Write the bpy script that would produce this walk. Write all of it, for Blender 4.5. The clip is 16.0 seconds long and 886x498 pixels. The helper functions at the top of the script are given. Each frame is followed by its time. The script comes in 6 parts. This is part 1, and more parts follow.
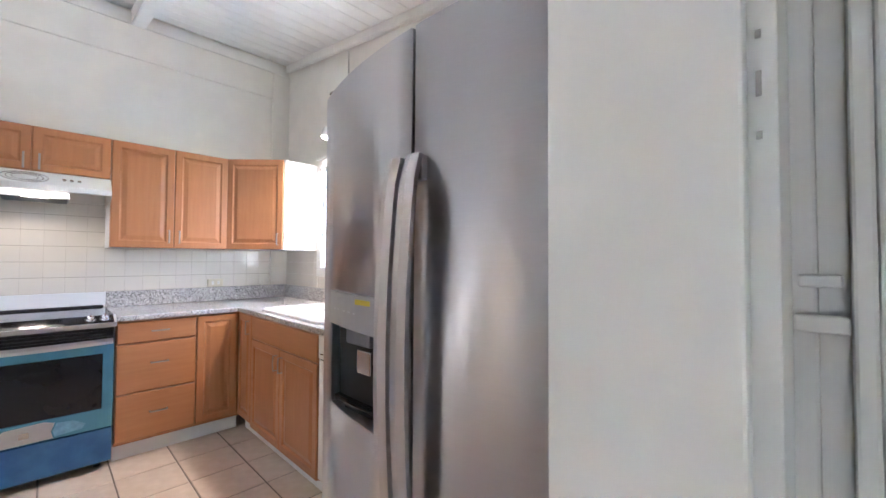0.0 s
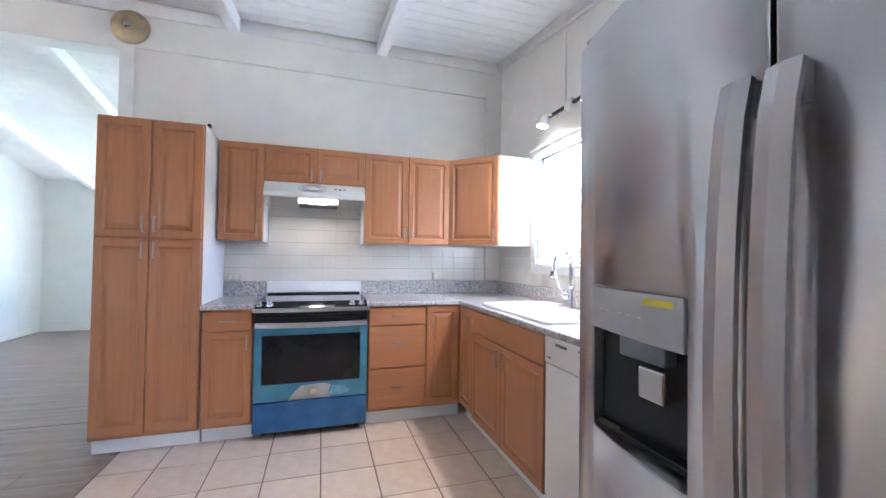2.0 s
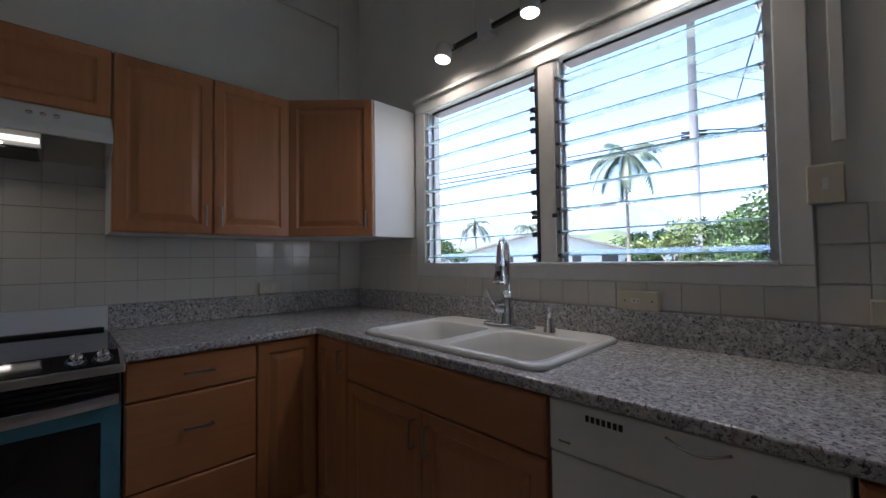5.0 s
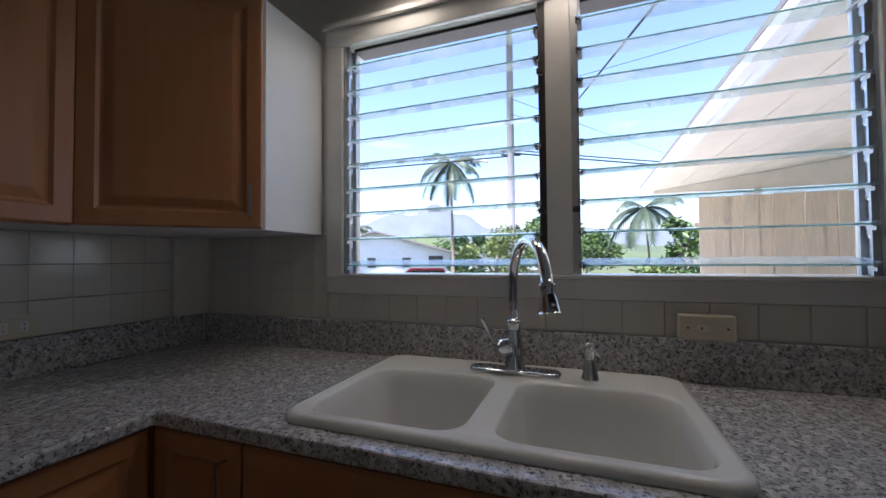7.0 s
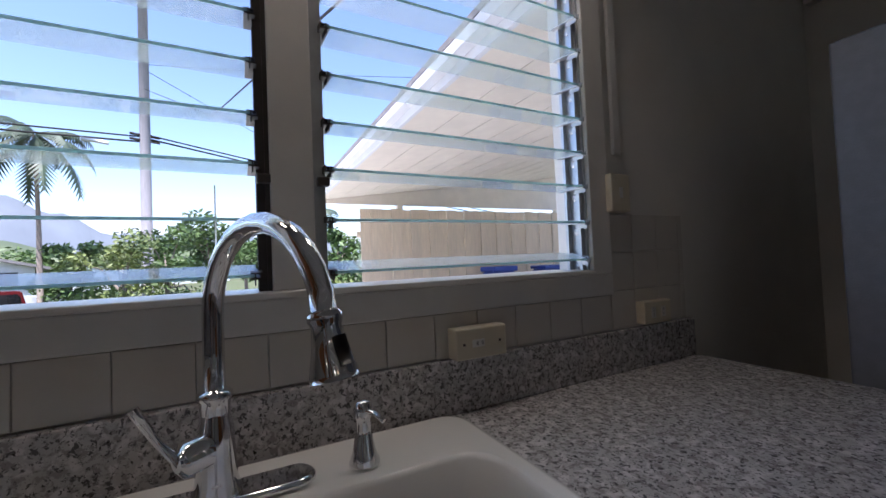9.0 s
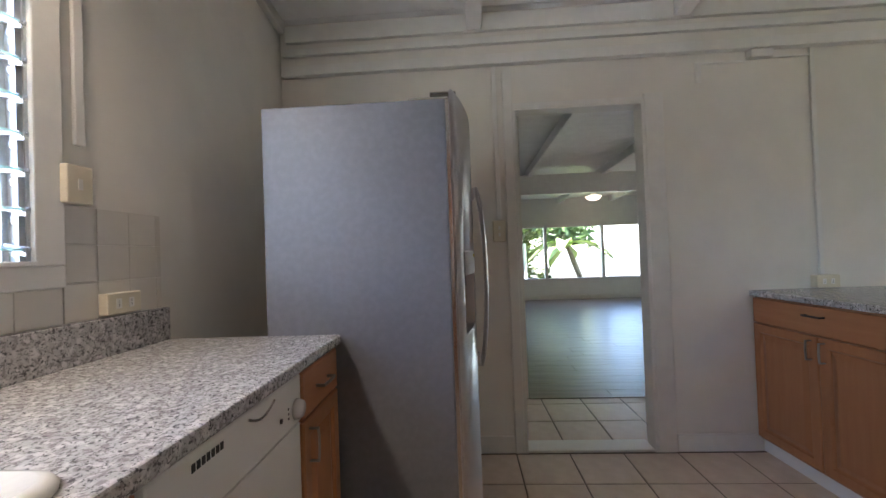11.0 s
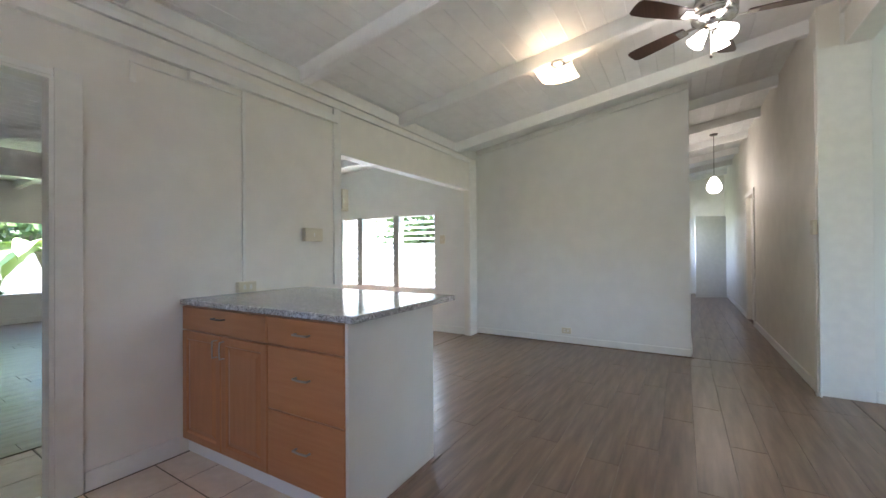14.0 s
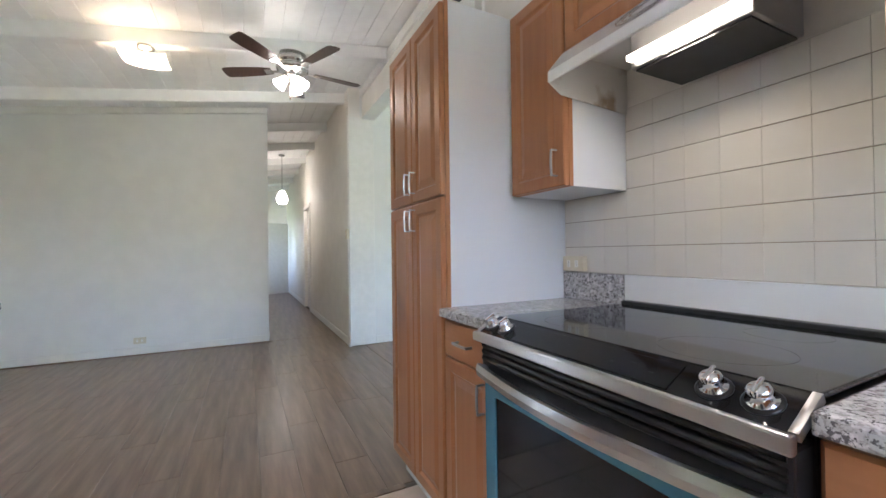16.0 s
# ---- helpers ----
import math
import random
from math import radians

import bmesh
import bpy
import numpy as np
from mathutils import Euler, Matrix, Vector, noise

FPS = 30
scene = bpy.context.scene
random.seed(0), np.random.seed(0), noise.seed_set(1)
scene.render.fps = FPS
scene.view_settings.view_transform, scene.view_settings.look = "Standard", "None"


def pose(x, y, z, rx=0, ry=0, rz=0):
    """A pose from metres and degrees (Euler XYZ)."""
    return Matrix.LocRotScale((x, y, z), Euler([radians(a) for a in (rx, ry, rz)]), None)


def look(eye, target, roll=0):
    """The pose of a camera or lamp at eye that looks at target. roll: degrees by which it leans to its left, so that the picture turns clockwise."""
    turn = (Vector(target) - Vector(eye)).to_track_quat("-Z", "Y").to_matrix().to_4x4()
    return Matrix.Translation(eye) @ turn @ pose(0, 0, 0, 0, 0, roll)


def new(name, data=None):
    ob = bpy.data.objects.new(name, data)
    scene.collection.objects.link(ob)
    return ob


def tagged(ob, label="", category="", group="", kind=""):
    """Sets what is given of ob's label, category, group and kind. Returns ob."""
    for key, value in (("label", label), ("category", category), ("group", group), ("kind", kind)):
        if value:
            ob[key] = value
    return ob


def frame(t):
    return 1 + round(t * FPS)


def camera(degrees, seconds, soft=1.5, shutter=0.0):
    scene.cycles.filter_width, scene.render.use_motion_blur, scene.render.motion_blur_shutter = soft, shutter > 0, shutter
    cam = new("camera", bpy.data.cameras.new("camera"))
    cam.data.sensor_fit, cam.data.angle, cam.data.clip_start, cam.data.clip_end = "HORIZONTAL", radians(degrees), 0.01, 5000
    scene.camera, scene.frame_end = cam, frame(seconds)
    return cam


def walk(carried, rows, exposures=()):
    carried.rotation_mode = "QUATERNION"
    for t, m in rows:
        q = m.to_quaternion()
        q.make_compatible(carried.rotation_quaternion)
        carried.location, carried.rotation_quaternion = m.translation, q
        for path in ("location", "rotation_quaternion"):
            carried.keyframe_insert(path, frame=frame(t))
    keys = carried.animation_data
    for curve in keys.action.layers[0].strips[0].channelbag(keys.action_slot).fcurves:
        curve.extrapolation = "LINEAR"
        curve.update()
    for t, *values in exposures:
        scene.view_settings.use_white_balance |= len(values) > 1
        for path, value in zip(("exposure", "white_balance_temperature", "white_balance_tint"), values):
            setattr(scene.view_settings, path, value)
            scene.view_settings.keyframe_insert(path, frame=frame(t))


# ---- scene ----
cam = camera(97.4, 16.0)
PATH = [
    (0, (-1.654, -3.773, 1.278), (-0.225, -2.375, 1.332), 0.3),
    (0.5, (-1.685, -3.752, 1.271), (-0.529, -2.12, 1.326), 0.5),
    (1, (-1.703, -3.74, 1.254), (-0.833, -1.94, 1.306), 0.7),
    (1.5, (-1.715, -3.678, 1.252), (-1.052, -1.791, 1.301), 0.9),
    (2, (-1.672, -3.515, 1.248), (-1.078, -1.606, 1.29), 0.8),
    (2.5, (-1.656, -3.295, 1.246), (-1.06, -1.386, 1.288), 0.8),
    (3, (-1.625, -3.019, 1.282), (-1.006, -1.118, 1.329), 0.6),
    (3.5, (-1.591, -2.796, 1.316), (-0.904, -0.919, 1.377), 0.4),
    (4, (-1.601, -2.643, 1.294), (-0.684, -0.867, 1.364), -0.0),
    (4.5, (-1.577, -2.519, 1.236), (-0.367, -0.928, 1.304), -0.4),
    (4.7, (-1.543, -2.461, 1.218), (-0.245, -0.941, 1.28), -0.6),
    (7, (-1.247, -1.571, 1.252), (0.629, -0.881, 1.305), -0.5),
    (7.5, (-1.093, -1.406, 1.272), (0.877, -1.06, 1.307), -1.0),
    (8, (-0.893, -1.356, 1.272), (1.104, -1.29, 1.336), -1.5),
    (8.5, (-0.782, -1.392, 1.262), (1.199, -1.659, 1.337), -2.1),
    (9, (-0.761, -1.413, 1.245), (1.016, -2.33, 1.301), -2.4),
    (9.5, (-0.833, -1.427, 1.227), (0.537, -2.884, 1.261), -2.3),
    (10, (-0.886, -1.399, 1.19), (0.033, -3.175, 1.237), -2.1),
    (10.2, (-0.932, -1.391, 1.185), (-0.168, -3.238, 1.226), -2.3),
    (12.3, (-1.252, -1.196, 1.183), (-2.122, -2.996, 1.184), -0.6),
    (12.5, (-1.284, -1.178, 1.188), (-2.261, -2.923, 1.187), -0.6),
    (13, (-1.406, -1.111, 1.189), (-2.584, -2.727, 1.193), -0.7),
    (13.5, (-1.504, -1.082, 1.191), (-2.899, -2.516, 1.197), -0.6),
    (14, (-1.557, -1.111, 1.186), (-3.26, -2.159, 1.198), -0.4),
    (14.5, (-1.527, -1.136, 1.158), (-3.459, -1.65, 1.177), -0.6),
    (15, (-1.375, -1.16, 1.146), (-3.374, -1.176, 1.169), -0.7),
    (15.5, (-1.2, -1.211, 1.136), (-3.146, -0.75, 1.154), -0.9),
    (16, (-1.098, -1.294, 1.123), (-2.883, -0.392, 1.141), -0.7),
]
EXPOSURES = [(0, 5.15, 5750, 21), (1.0, 5.2, 5450, 20), (2.0, 5.1, 5350, 20), (2.5, 4.8, 5450, 19), (3.0, 4.2, 5500, 18), (3.5, 3.15, 5500, 18), (4.0, 2.5, 5500, 18), (4.7, 2.1, 5600, 18), (7.0, 1.5, 5800, 19), (8.5, 1.15, 5700, 22), (9.0, 1.25, 5800, 22), (9.5, 2.1, 5950, 21), (10.2, 3.05, 6150, 20), (12.3, 4.25, 6400, 20), (13.5, 4.15, 6200, 19), (14.5, 4.1, 6050, 18), (15.5, 4.45, 5980, 18), (16.0, 4.5, 5950, 18)]
walk(cam, [(t, look(eye, target, roll)) for t, eye, target, roll in PATH], EXPOSURES)

# ---- world, sun and lamps ----
SUN_ELEVATION, SUN_FROM = radians(67), Vector((-0.75, 0.4))
world = bpy.data.worlds.new("sky")
scene.world = world
world.use_nodes = True
wn, wl = world.node_tree.nodes, world.node_tree.links
sky = wn.new("ShaderNodeTexSky")
sky.sky_type, sky.sun_disc = "NISHITA", False
sky.sun_elevation = SUN_ELEVATION
sky.sun_rotation = math.atan2(SUN_FROM.x, SUN_FROM.y)
way = wn.new("ShaderNodeTexCoord")
split = wn.new("ShaderNodeSeparateXYZ")
wl.new(way.outputs["Generated"], split.inputs[0])
lift = wn.new("ShaderNodeVectorMath")
lift.operation = "MULTIPLY"
lift.inputs[1].default_value = (1, 1, 3.5)
wl.new(way.outputs["Generated"], lift.inputs[0])
puffs = wn.new("ShaderNodeTexNoise")
puffs.inputs["Scale"].default_value, puffs.inputs["Detail"].default_value, puffs.inputs["Roughness"].default_value = 2.6, 9, 0.6
wl.new(lift.outputs[0], puffs.inputs["Vector"])
cover = wn.new("ShaderNodeMath")
cover.operation, cover.inputs[1].default_value, cover.inputs[2].default_value = "MULTIPLY_ADD", -0.8, 0.13
wl.new(split.outputs["Z"], cover.inputs[0])
total = wn.new("ShaderNodeMath")
wl.new(cover.outputs[0], total.inputs[0])
wl.new(puffs.outputs["Fac"], total.inputs[1])
cloud = wn.new("ShaderNodeMapRange")
cloud.inputs["From Min"].default_value, cloud.inputs["From Max"].default_value = 0.52, 0.74
wl.new(total.outputs[0], cloud.inputs["Value"])
blend = wn.new("ShaderNodeMix")
blend.data_type = "RGBA"
wl.new(cloud.outputs[0], blend.inputs["Factor"])
wl.new(sky.outputs["Color"], blend.inputs["A"])
blend.inputs["B"].default_value = (3.5, 3.63, 3.85, 1)
wl.new(blend.outputs["Result"], wn["Background"].inputs["Color"])
wn["Background"].inputs["Strength"].default_value = 0.15

sun_data = bpy.data.lights.new("sun", "SUN")
sun_data.energy, sun_data.angle, sun_data.color = 5.0, radians(0.5), (1, 0.95, 0.87)
sun = new("sun", sun_data)
flat = SUN_FROM.normalized() * math.cos(SUN_ELEVATION)
sun.matrix_world = look((flat.x * 30, flat.y * 30, math.sin(SUN_ELEVATION) * 30), (0, 0, 0))


def area_lamp(name, eye, target, w, h, power, color=(1, 1, 1)):
    data = bpy.data.lights.new(name, "AREA")
    data.shape, data.size, data.size_y, data.energy, data.color = "RECTANGLE", w, h, power, color
    ob = new(name, data)
    ob.matrix_world = look(eye, target)
    ob.visible_camera = ob.visible_glossy = True
    return ob


def point_lamp(name, at, power, size, color=(1, 0.82, 0.6)):
    data = bpy.data.lights.new(name, "POINT")
    data.energy, data.shadow_soft_size, data.color = power, size, color
    ob = new(name, data)
    ob.location = at
    return ob


area_lamp("living_daylight", (-2.5, 4.13, 1.4), (-2.9, 0.0, 1.2), 3.6, 1.3, 0.9, (0.76, 0.93, 1.0))
# unseen lamp added in the hall's south wall to brighten its far end
area_lamp("hall_daylight", (-13.05, -1.12, 1.45), (-13.05, 0.0, 1.3), 0.9, 1.1, 0.3, (0.8, 0.94, 1.0))

# ---- materials ----


def material(name, color, rough=0.5, metal=0.0, vary=0.0, scale=8.0, bump=0.0, bump_scale=60.0, stretch=(1, 1, 1), second=None, mix_lo=0.4, mix_hi=0.65, island=0.0, ior=1.45):
    """A principled surface with two scales of colour variation and a fine relief."""
    m = bpy.data.materials.new(name)
    m.use_nodes = True
    n, l = m.node_tree.nodes, m.node_tree.links
    b = n["Principled BSDF"]
    b.inputs["Roughness"].default_value, b.inputs["Metallic"].default_value = rough, metal
    b.inputs["IOR"].default_value = ior
    co = n.new("ShaderNodeTexCoord")
    mp = n.new("ShaderNodeMapping")
    mp.inputs["Scale"].default_value = stretch
    l.new(co.outputs["Object"], mp.inputs["Vector"])
    a = n.new("ShaderNodeTexNoise")
    a.inputs["Scale"].default_value, a.inputs["Detail"].default_value = scale, 6
    l.new(mp.outputs["Vector"], a.inputs["Vector"])
    ramp = n.new("ShaderNodeValToRGB")
    ramp.color_ramp.elements[0].position, ramp.color_ramp.elements[1].position = mix_lo, mix_hi
    dark = second or tuple(c * (1 - vary) for c in color)
    ramp.color_ramp.elements[0].color, ramp.color_ramp.elements[1].color = (*dark, 1), (*color, 1)
    l.new(a.outputs["Fac"], ramp.inputs["Fac"])
    last = ramp.outputs["Color"]
    wide = n.new("ShaderNodeTexNoise")
    wide.inputs["Scale"].default_value = scale * 0.13
    l.new(mp.outputs["Vector"], wide.inputs["Vector"])
    hsv = n.new("ShaderNodeHueSaturation")
    rng = n.new("ShaderNodeMapRange")
    rng.inputs["To Min"].default_value, rng.inputs["To Max"].default_value = 1 - vary * 0.6, 1 + vary * 0.6
    l.new(wide.outputs["Fac"], rng.inputs["Value"])
    l.new(last, hsv.inputs["Color"])
    if island:
        info = n.new("ShaderNodeObjectInfo")
        geo = n.new("ShaderNodeNewGeometry")
        add = n.new("ShaderNodeMath")
        add.operation = "ADD"
        l.new(info.outputs["Random"], add.inputs[0])
        l.new(geo.outputs["Random Per Island"], add.inputs[1])
        r2 = n.new("ShaderNodeMapRange")
        r2.inputs["From Max"].default_value = 2
        r2.inputs["To Min"].default_value, r2.inputs["To Max"].default_value = 1 - island, 1 + island
        l.new(add.outputs[0], r2.inputs["Value"])
        mul = n.new("ShaderNodeMath")
        mul.operation = "MULTIPLY"
        l.new(r2.outputs[0], mul.inputs[0])
        l.new(rng.outputs[0], mul.inputs[1])
        l.new(mul.outputs[0], hsv.inputs["Value"])
    else:
        l.new(rng.outputs[0], hsv.inputs["Value"])
    l.new(hsv.outputs["Color"], b.inputs["Base Color"])
    if bump:
        f = n.new("ShaderNodeTexNoise")
        f.inputs["Scale"].default_value, f.inputs["Detail"].default_value = bump_scale, 4
        l.new(mp.outputs["Vector"], f.inputs["Vector"])
        bp = n.new("ShaderNodeBump")
        bp.inputs["Strength"].default_value, bp.inputs["Distance"].default_value = bump, 0.01
        l.new(f.outputs["Fac"], bp.inputs["Height"])
        l.new(bp.outputs["Normal"], b.inputs["Normal"])
    return m


def glow(name, color, strength):
    m = bpy.data.materials.new(name)
    m.use_nodes = True
    b = m.node_tree.nodes["Principled BSDF"]
    b.inputs["Base Color"].default_value = (*color, 1)
    b.inputs["Emission Color"].default_value = (*color, 1)
    b.inputs["Emission Strength"].default_value = strength
    return m


def glass(name, tint=(0.93, 0.98, 0.97), rough=0.0):
    """Clear pane: mostly see-through with a Fresnel gloss."""
    m = bpy.data.materials.new(name)
    m.use_nodes = True
    n, l = m.node_tree.nodes, m.node_tree.links
    n.remove(n["Principled BSDF"])
    t, g, mix, fr = n.new("ShaderNodeBsdfTransparent"), n.new("ShaderNodeBsdfGlossy"), n.new("ShaderNodeMixShader"), n.new("ShaderNodeMath")
    lw, pw = n.new("ShaderNodeLayerWeight"), n.new("ShaderNodeMath")
    pw.operation, pw.inputs[1].default_value = "POWER", 5
    fr.operation, fr.inputs[1].default_value, fr.inputs[2].default_value = "MULTIPLY_ADD", 0.7, 0.03
    l.new(lw.outputs["Facing"], pw.inputs[0])
    l.new(pw.outputs[0], fr.inputs[0])
    t.inputs["Color"].default_value = (*tint, 1)
    g.inputs["Roughness"].default_value = rough
    l.new(fr.outputs[0], mix.inputs["Fac"])
    l.new(t.outputs[0], mix.inputs[1])
    l.new(g.outputs[0], mix.inputs[2])
    l.new(mix.outputs[0], n["Material Output"].inputs["Surface"])
    return m


def granite_material():
    m = material("speckled_granite", (0.54, 0.53, 0.53), rough=0.12, vary=0.1, scale=60, bump=0.02)
    n, l = m.node_tree.nodes, m.node_tree.links
    b = n["Principled BSDF"]
    base = b.inputs["Base Color"].links[0].from_socket
    co = n.new("ShaderNodeTexCoord")
    for scale, lo, hi, tone in ((85, 0.5, 0.58, (0.33, 0.31, 0.31)), (45, 0.52, 0.62, (0.68, 0.655, 0.66)), (115, 0.56, 0.62, (0.13, 0.125, 0.13)), (160, 0.61, 0.67, (0.045, 0.043, 0.045))):
        t = n.new("ShaderNodeTexNoise")
        t.inputs["Scale"].default_value, t.inputs["Detail"].default_value, t.inputs["Roughness"].default_value = scale, 3, 0.6
        t.inputs["Distortion"].default_value = 0.4
        l.new(co.outputs["Object"], t.inputs["Vector"])
        r = n.new("ShaderNodeMapRange")
        r.inputs["From Min"].default_value, r.inputs["From Max"].default_value = lo, hi
        l.new(t.outputs["Fac"], r.inputs["Value"])
        mix = n.new("ShaderNodeMix")
        mix.data_type = "RGBA"
        l.new(r.outputs[0], mix.inputs["Factor"])
        l.new(base, mix.inputs["A"])
        mix.inputs["B"].default_value = (*tone, 1)
        base = mix.outputs["Result"]
    l.new(base, b.inputs["Base Color"])
    return m


WALL = material("cream_wall_paint", (0.8, 0.77, 0.705), rough=0.6, vary=0.05, scale=5, bump=0.05, bump_scale=180)
WHITE_WALL = material("white_wall_paint", (0.78, 0.775, 0.74), rough=0.6, vary=0.04, scale=5, bump=0.05, bump_scale=180)
TRIM = material("white_gloss_trim_paint", (0.8, 0.785, 0.74), rough=0.35, vary=0.05, scale=12, bump=0.04, bump_scale=90)
CEILING = material("white_ceiling_paint", (0.89, 0.885, 0.87), rough=0.5, vary=0.04, scale=9, bump=0.06, bump_scale=70, island=0.03)
MAPLE = material("honey_maple", (0.465, 0.206, 0.09), second=(0.41, 0.17, 0.07), rough=0.3, vary=0.09, scale=7, bump=0.04, bump_scale=40, stretch=(6, 6, 0.5), mix_lo=0.2, mix_hi=0.7, island=0.06)
MAPLE_FLAT = material("honey_maple_drawer", (0.465, 0.206, 0.09), second=(0.41, 0.17, 0.07), rough=0.3, vary=0.09, scale=7, bump=0.04, bump_scale=40, stretch=(0.5, 0.5, 6), mix_lo=0.2, mix_hi=0.7, island=0.06)
MELAMINE = material("white_melamine", (0.8, 0.81, 0.82), rough=0.4, vary=0.02, scale=3, bump=0.015, bump_scale=200)
GRANITE = granite_material()
TILE = material("beige_floor_tile", (0.66, 0.55, 0.46), second=(0.6, 0.49, 0.4), rough=0.28, vary=0.08, scale=14, bump=0.05, bump_scale=30, island=0.07)
GROUT = material("grey_brown_grout", (0.22, 0.18, 0.15), rough=0.9, vary=0.25, scale=40, bump=0.2, bump_scale=300)
PLANK = material("grey_brown_floor_plank", (0.28, 0.19, 0.132), second=(0.145, 0.098, 0.07), rough=0.3, vary=0.28, scale=4, bump=0.04, bump_scale=20, stretch=(0.5, 4.5, 1), mix_lo=0.3, mix_hi=0.68, island=0.09)
WALL_TILE = material("cream_glazed_wall_tile", (0.73, 0.69, 0.62), rough=0.1, vary=0.04, scale=6, bump=0.01, bump_scale=20, island=0.03)
STEEL = material("brushed_stainless_steel", (0.54, 0.53, 0.54), rough=0.34, metal=1.0, vary=0.03, scale=60, stretch=(0.3, 0.3, 40))
bs = STEEL.node_tree.nodes["Principled BSDF"]
grain = STEEL.node_tree.nodes.new("ShaderNodeTangent")
grain.direction_type, grain.axis = "RADIAL", "Z"
STEEL.node_tree.links.new(grain.outputs[0], bs.inputs["Tangent"])
bs.inputs["Anisotropic"].default_value, bs.inputs["Anisotropic Rotation"].default_value = 0.98, 0.25
GREY_SIDE = material("grey_textured_steel_side", (0.21, 0.214, 0.24), rough=0.4, metal=0.15, vary=0.08, scale=40, bump=0.12, bump_scale=220)
CHROME = material("polished_chrome", (0.75, 0.75, 0.77), rough=0.06, metal=1.0)
NICKEL = material("satin_nickel", (0.6, 0.58, 0.55), rough=0.25, metal=1.0, vary=0.05, scale=30)
SATIN = material("satin_handle_metal", (0.4, 0.39, 0.38), rough=0.38, metal=1.0, vary=0.05, scale=30)
BLACK_GLASS = material("black_ceramic_glass", (0.012, 0.012, 0.014), rough=0.06, vary=0.1, scale=4)
BLACK = material("black_enamel", (0.015, 0.015, 0.016), rough=0.3, vary=0.2, scale=20)
BLUE_FILM = material("blue_protective_film", (0.1, 0.29, 0.4), second=(0.085, 0.25, 0.36), rough=0.25, metal=0.3, vary=0.1, scale=9, bump=0.1, bump_scale=14)
DEEP_FILM = material("deep_blue_protective_film", (0.05, 0.16, 0.33), second=(0.04, 0.12, 0.28), rough=0.25, metal=0.2, vary=0.12, scale=9, bump=0.12, bump_scale=12)
PORCELAIN = material("white_porcelain", (0.8, 0.79, 0.76), rough=0.12, vary=0.02, scale=4)
APPLIANCE = material("white_appliance_enamel", (0.78, 0.77, 0.74), rough=0.25, vary=0.03, scale=6)
IVORY = material("ivory_plastic", (0.68, 0.62, 0.48), rough=0.4, vary=0.05, scale=20)
DARK_WOOD = material("dark_walnut_blade", (0.06, 0.03, 0.02), rough=0.3, vary=0.25, scale=8, stretch=(1, 10, 1), bump=0.03)
ALUMINIUM = material("aluminium", (0.62, 0.63, 0.64), rough=0.35, metal=0.9, vary=0.1, scale=40)
DARK_FRAME = material("dark_bronze_frame", (0.07, 0.06, 0.055), rough=0.45, vary=0.2, scale=30)
GREY_FRAME = material("grey_window_frame", (0.4, 0.4, 0.37), rough=0.5, vary=0.15, scale=20)
PANE = glass("louvre_glass")
n_, l_ = PANE.node_tree.nodes, PANE.node_tree.links
# a whitish translucent and diffuse mix laid over the clear louvre glass
haze, milky = n_.new("ShaderNodeBsdfTranslucent"), n_.new("ShaderNodeMixShader")
haze.inputs["Color"].default_value, milky.inputs["Fac"].default_value = (0.88, 0.93, 0.97, 1), 0.24
l_.new(n_["Mix Shader"].outputs[0], milky.inputs[1])
film, both = n_.new("ShaderNodeBsdfDiffuse"), n_.new("ShaderNodeMixShader")
film.inputs["Color"].default_value = (0.8, 0.9, 0.92, 1)
l_.new(haze.outputs[0], both.inputs[1])
l_.new(film.outputs[0], both.inputs[2])
l_.new(both.outputs[0], milky.inputs[2])
l_.new(milky.outputs[0], n_["Material Output"].inputs["Surface"])
EDGE = bpy.data.materials.new("green_glass_edge")
EDGE.use_nodes = True
n_, l_ = EDGE.node_tree.nodes, EDGE.node_tree.links
haze, both = n_.new("ShaderNodeBsdfTranslucent"), n_.new("ShaderNodeMixShader")
haze.inputs["Color"].default_value, both.inputs["Fac"].default_value = (0.72, 0.88, 0.87, 1), 0.55
n_["Principled BSDF"].inputs["Base Color"].default_value, n_["Principled BSDF"].inputs["Roughness"].default_value = (0.6, 0.85, 0.82, 1), 0.15
l_.new(n_["Principled BSDF"].outputs[0], both.inputs[1])
l_.new(haze.outputs[0], both.inputs[2])
l_.new(both.outputs[0], n_["Material Output"].inputs["Surface"])
CLEAR = glass("window_glass")
FROST = glow("frosted_lit_glass", (1, 0.93, 0.8), 1.2)
WARM = glow("warm_lamp_glass", (1, 0.82, 0.55), 0.2)
SPOT = glow("track_lamp_lens", (1, 0.95, 0.85), 2)
HOOD_LAMP = glow("hood_lamp_lens", (1, 0.9, 0.68), 0.4)

# ---- building helpers ----


def origin(ob):
    p = Vector((0, 0, 0))
    while ob is not None:
        p += ob.location
        ob = ob.parent
    return p


def part(name, bm, mat, parent=None, label=""):
    """One mesh object from bm, whose points are given in the world."""
    if parent is not None:
        off = origin(parent)
        for v in bm.verts:
            v.co -= off
    me = bpy.data.meshes.new(name)
    bm.to_mesh(me)
    bm.free()
    me.materials.append(mat)
    ob = new(name, me)
    ob.parent = parent
    return tagged(ob, label) if label else ob


def thing(name, at, label, category, group="", kind=""):
    ob = new(name)
    ob.location = at
    ob.empty_display_size = 0.1
    return tagged(ob, label, category, group, kind)


